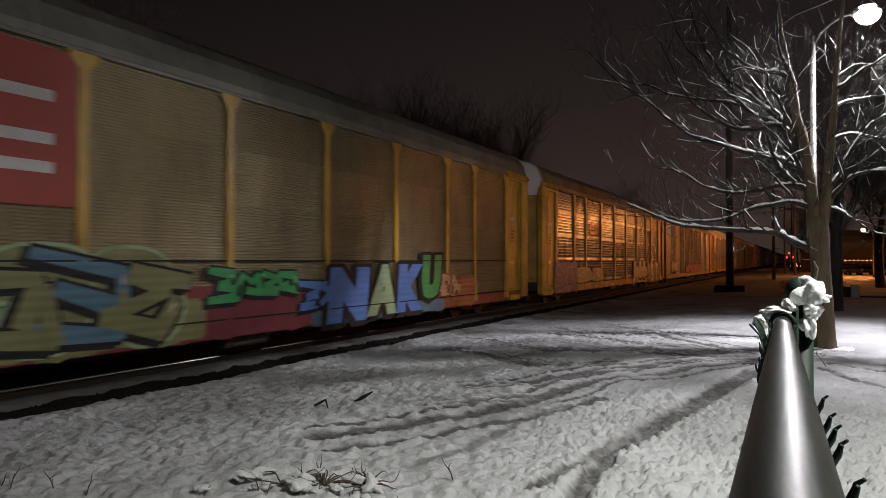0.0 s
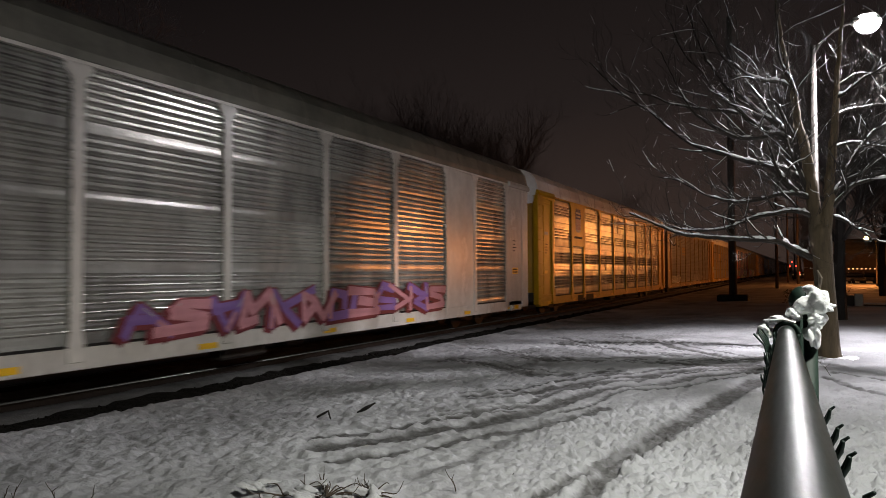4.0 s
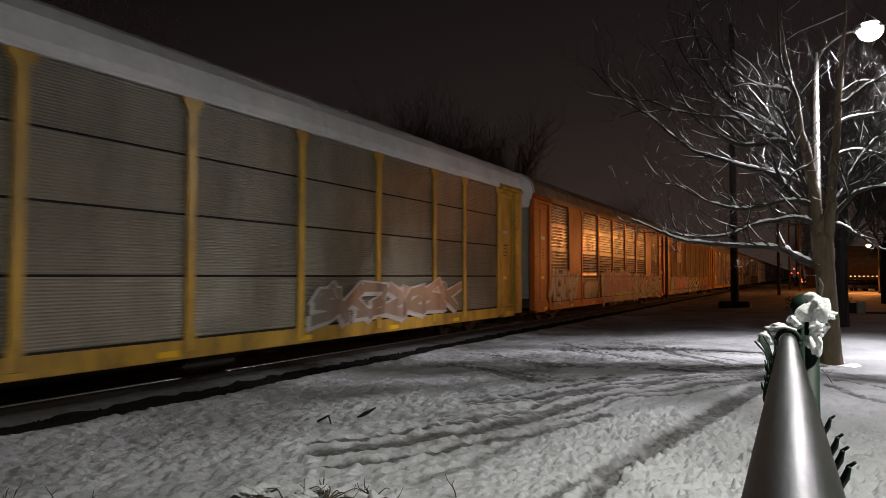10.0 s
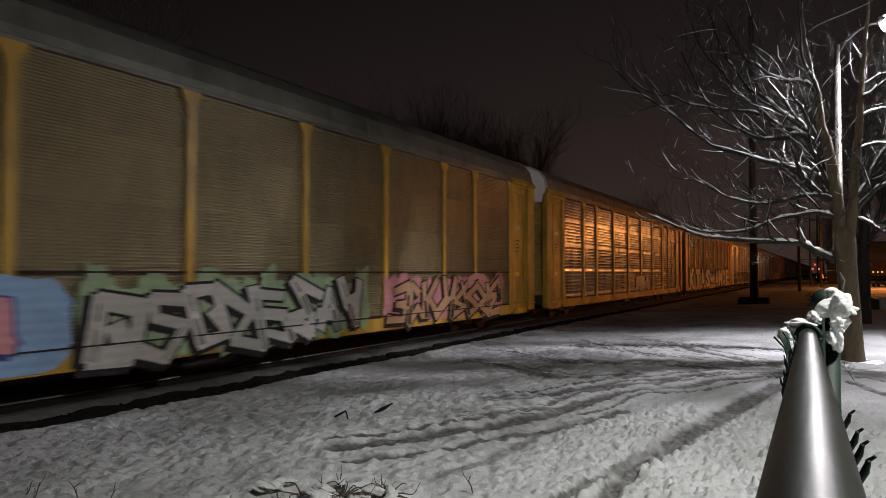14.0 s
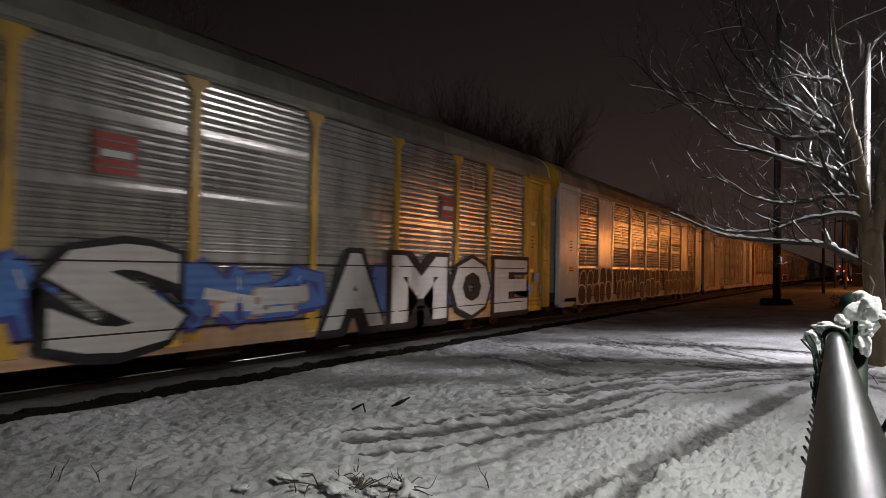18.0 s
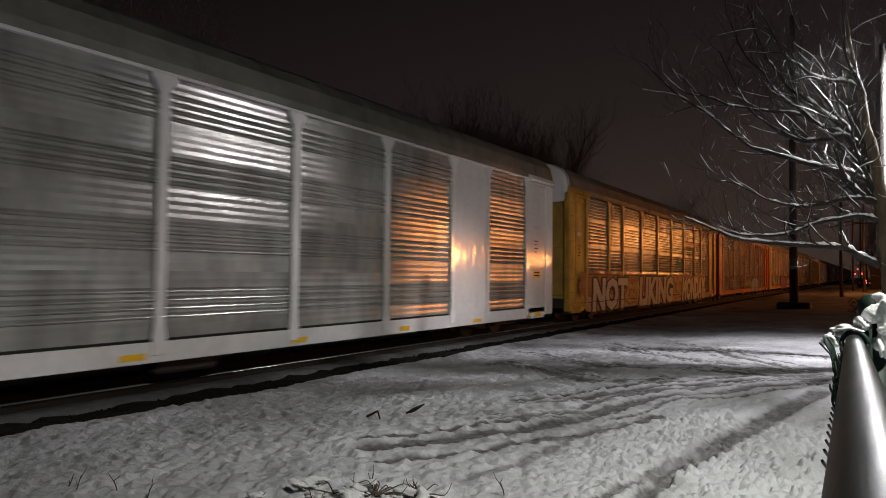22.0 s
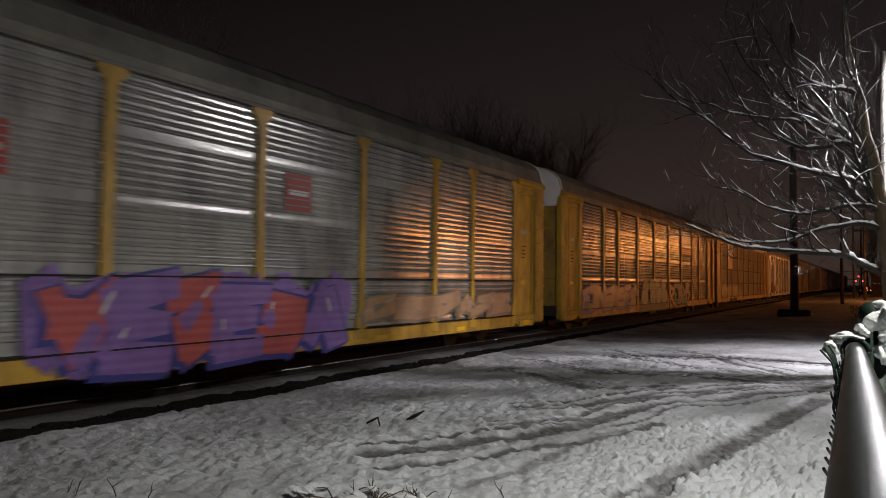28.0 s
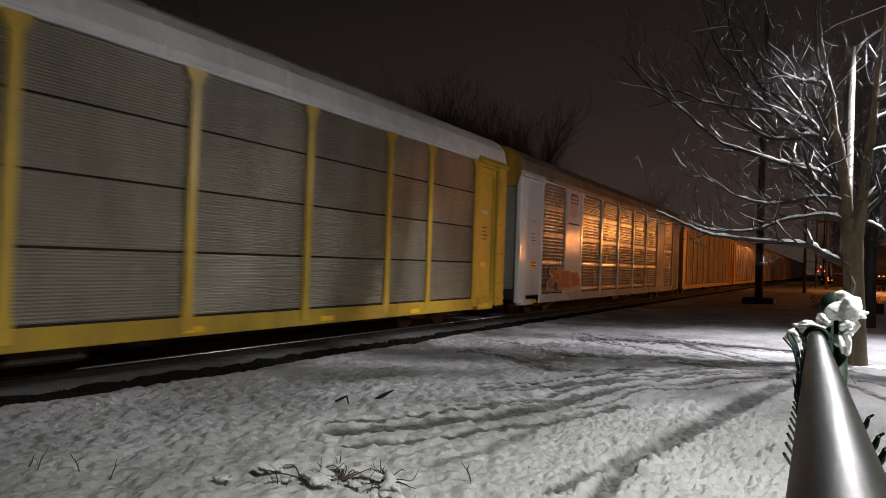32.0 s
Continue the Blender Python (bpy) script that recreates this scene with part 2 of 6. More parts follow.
M = {
    "snow_ground": snow_ground(),
    "snow": surface("fresh_snow", (0.90, 0.91, 0.93), 0.8, amount=0.05, stain=(0.6, 0.62, 0.66), bump=0.5, bump_scale=60, vary=0.03),
    "lump": surface("wet_snow", (0.72, 0.73, 0.74), 0.7, amount=0.25, stain=(0.5, 0.5, 0.51), bump=0.3, bump_scale=70, vary=0.06),
    "ground_lump": surface("settled_snow", (0.5, 0.505, 0.515), 0.75, amount=0.4, stain=(0.3, 0.3, 0.3), bump=0.5, bump_scale=70, vary=0.06),
    "hood_frost": surface("frosted_end_sheet", (0.92, 0.92, 0.9), 0.6, stain=(0.6, 0.6, 0.58), amount=0.35, scale=1.5),
    "twig": surface("dark_twig_bark", (0.016, 0.013, 0.01), 0.9, amount=0.3, scale=6),
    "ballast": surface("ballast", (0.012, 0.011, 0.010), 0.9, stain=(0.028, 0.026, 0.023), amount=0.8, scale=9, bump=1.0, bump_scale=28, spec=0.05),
    "sleeper": surface("sleeper_wood", (0.05, 0.04, 0.032), 0.9, stain=(0.35, 0.35, 0.36), amount=0.8, scale=3, bump=0.5),
    "rail": surface("rail_steel", (0.7, 0.7, 0.69), 0.24, 0.7, stain=(0.2, 0.17, 0.14), amount=0.2),
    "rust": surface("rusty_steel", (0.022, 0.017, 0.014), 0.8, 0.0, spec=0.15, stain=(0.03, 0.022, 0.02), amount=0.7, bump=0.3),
    "yellow": surface("weathered_yellow_paint", (0.53, 0.315, 0.036), 0.45, stain=(0.12, 0.075, 0.028), amount=0.75, scale=2.2, stretch=(1, 1, 0.45), bump=0.08, bump_scale=12),
    "yellow_dull": surface("dull_brownish_yellow_paint", (0.27, 0.165, 0.05), 0.5, stain=(0.10, 0.066, 0.03), amount=0.65, scale=1.6, stretch=(1, 1, 0.45), bump=0.08, bump_scale=12),
    "yellow_olive": surface("olive_yellow_paint", (0.52, 0.35, 0.03), 0.42, stain=(0.2, 0.14, 0.03), amount=0.55, scale=1.8, stretch=(1, 1, 0.45), bump=0.08, bump_scale=12),
    "yellow_bright": surface("bright_yellow_paint", (0.62, 0.35, 0.008), 0.36, stain=(0.33, 0.18, 0.02), amount=0.4, scale=1.3, bump=0.06, bump_scale=9),
    "orange": surface("orange_paint", (0.5, 0.108, 0.009), 0.42, stain=(0.2, 0.06, 0.025), amount=0.55, scale=1.4, stretch=(1, 1, 0.5), bump=0.08, bump_scale=9),
    "white": surface("white_car_paint", (0.82, 0.81, 0.78), 0.14, stain=(0.5, 0.48, 0.45), amount=0.35, scale=1.1, stretch=(1, 1, 0.5), bump=0.9, bump_scale=1.9, spec=0.7, rough_vary=0.04),
    "white_dirty": surface("dirty_white_paint", (0.68, 0.65, 0.59), 0.25, stain=(0.34, 0.31, 0.27), amount=0.6, scale=1.2, stretch=(1, 1, 0.4), bump=0.7, bump_scale=1.9, spec=0.6),
    "silver": surface("galvanised_sheet", (0.5, 0.5, 0.455), 0.24, 0.5, stain=(0.15, 0.145, 0.135), amount=0.75, scale=1.5, stretch=(1, 1, 0.3), bump=0.05, bump_scale=0.9, vary=0.14, rough_vary=0.08),
    "silver_dull": surface("dull_galvanised_sheet", (0.44, 0.435, 0.39), 0.25, 0.46, stain=(0.12, 0.115, 0.105), amount=0.75, scale=1.5, stretch=(1, 1, 0.3), bump=0.05, bump_scale=0.9, vary=0.16, rough_vary=0.08),
    "dim_silver": surface("dim_galvanised_sheet", (0.26, 0.255, 0.235), 0.32, 0.4, stain=(0.09, 0.087, 0.078), amount=0.7, scale=1.5, stretch=(1, 1, 0.3), bump=0.05, bump_scale=0.9, vary=0.12, rough_vary=0.08),
    "grey_sheet": surface("weathered_grey_sheet", (0.25, 0.228, 0.172), 0.42, 0.3, stain=(0.15, 0.137, 0.105), amount=0.7, scale=1.4, stretch=(1, 1, 0.4), bump=0.1, bump_scale=0.9, vary=0.14),
    "brown_sheet": surface("brown_grimy_sheet", (0.26, 0.213, 0.115), 0.42, 0.3, stain=(0.14, 0.115, 0.065), amount=0.7, scale=1.4, stretch=(1, 1, 0.4), bump=0.1, bump_scale=0.9, vary=0.14),
    "pale_grey": surface("pale_grey_door_paint", (0.34, 0.35, 0.31), 0.5, stain=(0.16, 0.15, 0.13), amount=0.6, scale=1.4, stretch=(1, 1, 0.4)),
    "roof_dark": surface("grimy_roof_sheet", (0.21, 0.205, 0.165), 0.6, 0.3, stain=(0.05, 0.048, 0.045), amount=0.7, scale=0.8),
    "roof_white": surface("roof_sheet_with_frost", (0.76, 0.76, 0.73), 0.6, stain=(0.42, 0.42, 0.4), amount=0.55, scale=0.8),
    "black": surface("black_grime", (0.015, 0.014, 0.013), 0.7, spec=0.2, stain=(0.04, 0.035, 0.03), amount=0.6),
    "bogie": surface("bogie_steel", (0.05, 0.042, 0.036), 0.7, 0.3, stain=(0.02, 0.018, 0.016), amount=0.6, bump=0.3),
    "red": surface("red_sign_paint", (0.30, 0.034, 0.02), 0.55, stain=(0.17, 0.035, 0.024), amount=0.4),
    "coral": surface("coral_spray_paint", (0.42, 0.08, 0.07), 0.5, ribs=0.16, stain=(0.24, 0.05, 0.07), amount=0.5),
    "maroon": surface("maroon_paint", (0.17, 0.02, 0.028), 0.5, stain=(0.07, 0.012, 0.015), amount=0.5),
    "blue": surface("blue_spray_paint", (0.05, 0.16, 0.42), 0.5, ribs=0.16, stain=(0.03, 0.06, 0.2), amount=0.4),
    "navy": surface("navy_paint", (0.03, 0.035, 0.20), 0.45, amount=0.2),
    "sky": surface("pale_blue_spray_paint", (0.22, 0.36, 0.56), 0.5, ribs=0.16, stain=(0.12, 0.2, 0.34), amount=0.5),
    "green": surface("green_spray_paint", (0.03, 0.30, 0.09), 0.5, ribs=0.16, stain=(0.02, 0.13, 0.05), amount=0.4),
    "olive": surface("olive_spray_paint", (0.17, 0.18, 0.07), 0.5, ribs=0.16, stain=(0.07, 0.09, 0.04), amount=0.5),
    "steel_blue": surface("steel_blue_spray_paint", (0.06, 0.15, 0.22), 0.5, ribs=0.16, stain=(0.03, 0.07, 0.1), amount=0.5),
    "rust_red": surface("rust_red_spray_paint", (0.26, 0.075, 0.03), 0.5, ribs=0.16, stain=(0.12, 0.04, 0.02), amount=0.6),
    "mustard": surface("mustard_spray_paint", (0.42, 0.27, 0.03), 0.5, ribs=0.16, stain=(0.2, 0.1, 0.02), amount=0.5),
    "green_dark": surface("dark_green_spray_paint", (0.07, 0.12, 0.06), 0.5, ribs=0.16, stain=(0.04, 0.06, 0.03), amount=0.5),
    "pale_green": surface("pale_green_spray_paint", (0.30, 0.42, 0.24), 0.5, ribs=0.16, stain=(0.12, 0.2, 0.1), amount=0.5),
    "teal": surface("teal_spray_paint", (0.08, 0.30, 0.30), 0.5, ribs=0.16, stain=(0.04, 0.14, 0.15), amount=0.5),
    "purple": surface("purple_spray_paint", (0.22, 0.12, 0.36), 0.5, ribs=0.16, stain=(0.1, 0.05, 0.18), amount=0.5),
    "pink": surface("pink_spray_paint", (0.55, 0.24, 0.27), 0.5, ribs=0.16, stain=(0.3, 0.12, 0.14), amount=0.5),
    "tan": surface("tan_spray_paint", (0.45, 0.28, 0.16), 0.5, ribs=0.16, stain=(0.25, 0.14, 0.08), amount=0.5),
    "paint_white": surface("white_spray_paint", (0.5, 0.49, 0.46), 0.5, ribs=0.16, stain=(0.36, 0.35, 0.33), amount=0.5),
    "paint_black": surface("black_spray_paint", (0.012, 0.012, 0.014), 0.6, ribs=0.16, spec=0.2, stain=(0.05, 0.05, 0.05), amount=0.4),
    "reflector": surface("yellow_reflector", (0.85, 0.5, 0.01), 0.3, stain=(0.5, 0.3, 0.02), amount=0.3),
    "bark": surface("grey_brown_bark", (0.105, 0.078, 0.045), 0.9, stain=(0.05, 0.037, 0.023), amount=0.9, scale=7, stretch=(1, 1, 0.25), bump=1.0, bump_scale=22),
    "frosted_twig": surface("frosted_twigs", (0.34, 0.33, 0.32), 0.9, stain=(0.08, 0.065, 0.05), amount=0.9, scale=3),
    "bark_dark": surface("dark_bark", (0.022, 0.018, 0.016), 0.9, stain=(0.014, 0.012, 0.01), amount=0.6, scale=5, stretch=(1, 1, 0.3), bump=0.6),
    "pole_wood": surface("creosoted_pole_wood", (0.075, 0.058, 0.045), 0.85, stain=(0.03, 0.025, 0.02), amount=0.7, scale=4, stretch=(1, 1, 0.1), bump=0.4),
    "galv": surface("galvanised_tube", (0.02, 0.031, 0.021), 0.46, 1.0, stain=(0.007, 0.014, 0.009), amount=0.85, scale=26, stretch=(1, 0.12, 1), bump=0.03, bump_scale=220, rough_vary=0.14),
    "lamp_pole": surface("painted_lamp_pole", (0.04, 0.037, 0.032), 0.5, 0.3, amount=0.2),
    "green_vinyl": surface("dark_green_vinyl", (0.006, 0.018, 0.012), 0.6, spec=0.25, stain=(0.009, 0.028, 0.02), amount=0.4),
    "stalk": surface("dry_weed_stalk", (0.05, 0.035, 0.022), 0.9, amount=0.3),
    "hedge": surface("dark_hedge", (0.03, 0.035, 0.02), 0.9, amount=0.4),
    "concrete": surface("concrete", (0.5, 0.47, 0.42), 0.85, stain=(0.15, 0.14, 0.12), amount=0.6, bump=0.3),
    "brick_wall": surface("dark_brick", (0.03, 0.02, 0.016), 0.85, amount=0.4),
    "wire": surface("black_cable", (0.02, 0.02, 0.02), 0.6),
    "car_paint": surface("dark_car_paint", (0.05, 0.05, 0.06), 0.25, amount=0.2, clear=0.5),
    "glass": surface("dark_window_glass", (0.02, 0.02, 0.025), 0.08, amount=0.1),
    "white_light": glow("white_lamp_glass", (1.0, 0.95, 1.0), 60.0),
    "sodium_light": glow("sodium_lamp_glass", (1.0, 0.45, 0.1), 30.0),
    "red_light": glow("red_signal_glass", (1.0, 0.06, 0.03), 3.0),
    "cool_light": glow("cool_window_light", (0.7, 0.8, 1.0), 1.6),
    "warm_light": glow("warm_window_light", (1.0, 0.5, 0.2), 1.6),
}


# ---- small builders ----
def mesh_of(name, bm, material, smooth=False):
    me = bpy.data.meshes.new(name)
    bmesh.ops.recalc_face_normals(bm, faces=bm.faces)
    bm.to_mesh(me)
    bm.free()
    me.materials.append(M[material])
    if smooth:
        for p in me.polygons:
            p.use_smooth = True
    return me


def put(name, me, parent=None, place=(0, 0, 0), label=""):
    ob = new(name, me)
    ob.location = place
    if parent:
        ob.parent = parent
    if label:
        tagged(ob, label)
    return ob


def part(name, bm, material, parent=None, label="", smooth=False):
    return put(name, mesh_of(name, bm, material, smooth), parent, label=label)


def block(bm, x0, x1, y0, y1, z0, z1, bevel=0.0):
    r = bmesh.ops.create_cube(bm, size=1)
    for v in r["verts"]:
        v.co = Vector(((x0 + x1) / 2 + v.co.x * (x1 - x0), (y0 + y1) / 2 + v.co.y * (y1 - y0), (z0 + z1) / 2 + v.co.z * (z1 - z0)))
    if bevel:
        bmesh.ops.bevel(bm, geom=list({e for v in r["verts"] for e in v.link_edges}), offset=bevel, segments=1, affect="EDGES")
    return bm


def box(x0, x1, y0, y1, z0, z1, bevel=0.0):
    return block(bmesh.new(), x0, x1, y0, y1, z0, z1, bevel)


def prism(bm, outline, axis, a, b):
    """Extrudes an outline (pairs) along an axis from a to b."""
    def co(p, s):
        return {"x": (s, p[0], p[1]), "y": (p[0], s, p[1]), "z": (p[0], p[1], s)}[axis]
    lo = [bm.verts.new(co(p, a)) for p in outline]
    hi = [bm.verts.new(co(p, b)) for p in outline]
    n = len(outline)
    bm.faces.new(lo), bm.faces.new(hi[::-1])
    for i in range(n):
        bm.faces.new((lo[i], hi[i], hi[(i + 1) % n], lo[(i + 1) % n]))
    return bm


def tube(bm, pts, radii, sides=8, cap=True):
    """A round tube along points with a radius at each."""
    rings = []
    pts = [Vector(p) for p in pts]
    side = Vector((0.31, 0.2, 0.93))
    for i, p in enumerate(pts):
        d = (pts[min(i + 1, len(pts) - 1)] - pts[max(i - 1, 0)]).normalized()
        u = d.cross(side)
        if u.length < 0.05:
            u = d.cross(Vector((1, 0, 0)))
        u.normalize()
        w = d.cross(u)
        rings.append([bm.verts.new(p + radii[i] * (math.cos(2 * math.pi * k / sides) * u + math.sin(2 * math.pi * k / sides) * w)) for k in range(sides)])
    for a, b in zip(rings, rings[1:]):
        for k in range(sides):
            bm.faces.new((a[k], a[(k + 1) % sides], b[(k + 1) % sides], b[k]))
    if cap:
        bm.faces.new(rings[0]), bm.faces.new(rings[-1][::-1])
    return bm


def drum(bm, centre, axis, radius, length, sides=24):
    c, d = Vector(centre), Vector(axis).normalized()
    return tube(bm, [c - d * length / 2, c + d * length / 2], [radius, radius], sides)


def smoothstep(a, b, x):
    t = np.clip((x - a) / (b - a), 0, 1)
    return t * t * (3 - 2 * t)


def thing(name, label, category, group="", place=(0, 0, 0)):
    ob = new(name)
    ob.location = place
    return tagged(ob, label, category, group)


# ---- ground ----
def ground_height(x):
    return -0.16 + 0.22 * smoothstep(-8.5, -1.0, x)


WHEEL_TRACKS = [  # ruts in the snow: points in plan, half width, depth
    ([(-0.75, 13.05), (-1.53, 12.25), (-1.85, 11.38), (-2.18, 10.81), (-2.58, 10.6), (-2.84, 10.0), (-2.99, 9.1), (-3.17, 8.47)], 0.2, 0.04),
    ([(-3.0, 9.1), (-3.17, 8.47), (-3.34, 7.93), (-3.5, 7.44), (-3.75, 7.05), (-4.1, 6.4), (-4.6, 5.8)], 0.27, 0.035),
    ([(-0.78, 13.57), (-1.63, 13.03), (-2.03, 12.47), (-2.38, 11.82), (-2.8, 11.6), (-3.15, 11.08), (-3.42, 10.43), (-3.67, 9.84), (-4.04, 9.61), (-4.5, 9.3)], 0.17, 0.035),
    ([(-3.07, 9.36), (-3.29, 8.81), (-3.56, 8.46), (-3.84, 8.15), (-4.2, 7.8)], 0.09, 0.025),
    ([(-0.82, 14.22), (-1.41, 13.66), (-2.21, 13.63), (-3.1, 13.77), (-3.88, 13.71), (-4.6, 13.6), (-5.36, 14.2), (-6.41, 15.1), (-7.42, 15.82)], 0.13, 0.02),
    ([(-0.83, 14.57), (-1.8, 14.45), (-2.55, 13.85)], 0.09, 0.025),
    ([(-0.85, 14.85), (-1.31, 14.9), (-1.81, 15.46), (-2.67, 16.5), (-3.11, 17.4), (-3.81, 17.5), (-4.4, 17.0), (-5.2, 17.6), (-6.19, 18.97)], 0.14, 0.03),
    ([(0.4, 16.7), (-0.97, 17.11), (-1.78, 17.40), (-3.16, 17.87), (-4.6, 19.2)], 0.13, 0.03),
    ([(-2.3, 14.9), (-3.03, 15.2), (-3.82, 15.87), (-4.68, 16.54), (-5.8, 17.2)], 0.1, 0.025),
    ([(-2.97, 12.28), (-3.82, 11.72), (-4.38, 11.75), (-5.17, 12.31), (-6.16, 13.13), (-7.04, 13.52)], 0.12, 0.016),
    ([(-0.66, 12.13), (-0.94, 10.46), (-1.15, 9.11), (-1.32, 8.02), (-1.45, 7.13), (-1.54, 6.51)], 0.24, 0.05),
    ([(-1.45, 7.13), (-1.54, 6.51), (-1.56, 5.86), (-1.54, 5.37), (-1.51, 4.8)], 0.13, 0.05),
    ([(-2.6, 8.2), (-2.76, 7.57), (-2.79, 6.57), (-2.84, 5.97), (-2.94, 5.62), (-3.06, 5.2)], 0.12, 0.006),
    ([(-1.64, 6.74), (-1.7, 5.94), (-1.8, 5.45), (-1.9, 5.04)], 0.09, 0.02),
    ([(0.31, 12.85), (0.65, 11.91), (0.95, 11.41), (1.6, 10.6)], 0.1, 0.02),
    ([(0.45, 13.6), (1.2, 12.9), (2.2, 12.4)], 0.1, 0.02),
]


def companions():
    """Narrower tyre marks that run beside the main ones."""
    rng = random.Random(77)
    out = []
    for pts, half, depth in WHEEL_TRACKS[:10]:
        for side in (-1, 1):
            gap = side * rng.uniform(1.6, 2.8) * half
            line = []
            for i, (px, py) in enumerate(pts):
                (xa, ya), (xb, yb) = pts[max(i - 1, 0)], pts[min(i + 1, len(pts) - 1)]
                d = math.hypot(xb - xa, yb - ya)
                line.append((px - (yb - ya) / d * gap + rng.uniform(-0.05, 0.05), py + (xb - xa) / d * gap + rng.uniform(-0.05, 0.05)))
            out.append((line, half * rng.uniform(0.4, 0.6), depth * rng.uniform(0.5, 0.8)))
    return out


def wheel_ruts(x, y):
    """How deep the wheel tracks cut at each place, plus slush and painted shade."""
    deep, worn_shade = np.zeros_like(x), np.zeros_like(x)
    for pts, half, depth in WHEEL_TRACKS + companions():
        pts = np.array(pts)
        half = half * (1.3 if pts[:, 1].mean() > 11 else 1.0)   # wider, churned marks further out
        t = np.linspace(0, len(pts) - 1, 60)
        i = np.minimum(t.astype(int), len(pts) - 2)
        f = (t - i)[:, None]
        p0, p1, p2, p3 = pts[np.maximum(i - 1, 0)], pts[i], pts[i + 1], pts[np.minimum(i + 2, len(pts) - 1)]
        c = 0.5 * (2 * p1 + (p2 - p0) * f + (2 * p0 - 5 * p1 + 4 * p2 - p3) * f ** 2 + (3 * p1 - p0 - 3 * p2 + p3) * f ** 3)
        near = (x > c[:, 0].min() - 1) & (x < c[:, 0].max() + 1) & (y > c[:, 1].min() - 1) & (y < c[:, 1].max() + 1)
        px, py = x[near], y[near]
        d = np.full(px.shape, 9.0)
        for cx, cy in c:
            d = np.minimum(d, np.hypot(px - cx, py - cy))
        w = 1 - smoothstep(half * 0.35, half * 0.95, d)
        rim = np.exp(-((d - half * 1.3) / (half * 0.45)) ** 2)
        deep[near] += depth * (0.25 * rim - w)
        # deeper ruts get a darker colour, their shade on top of the slush
        worn_shade[near] = np.maximum(worn_shade[near], w * min(1.0, 0.35 + depth * 26))
    return deep, worn_shade


def waves(x, y, scale, seed):
    """Smooth value noise on a lattice, for arrays."""
    rng = np.random.RandomState(seed)
    table = rng.rand(256, 256)
    u, v = x / scale + 1000.3, y / scale + 1000.7
    i, j = np.floor(u).astype(int), np.floor(v).astype(int)
    a, b = u - i, v - j
    a, b = a * a * (3 - 2 * a), b * b * (3 - 2 * b)
    g = lambda p, q: table[p % 256, q % 256]
    return (g(i, j) * (1 - a) * (1 - b) + g(i + 1, j) * a * (1 - b) + g(i, j + 1) * (1 - a) * b + g(i + 1, j + 1) * a * b) - 0.5


def steps(stops):
    out = []
    for (a, b, d) in stops:
        out += list(np.arange(a, b, d))
    return np.array(out + [stops[-1][1]])


def clods(x, y, scale, seed):
    """Rounded lumps with creases between them."""
    return np.abs(waves(x, y, scale, seed) + 0.4 * waves(x, y, scale * 0.47, seed + 50)) * 2 - 0.35


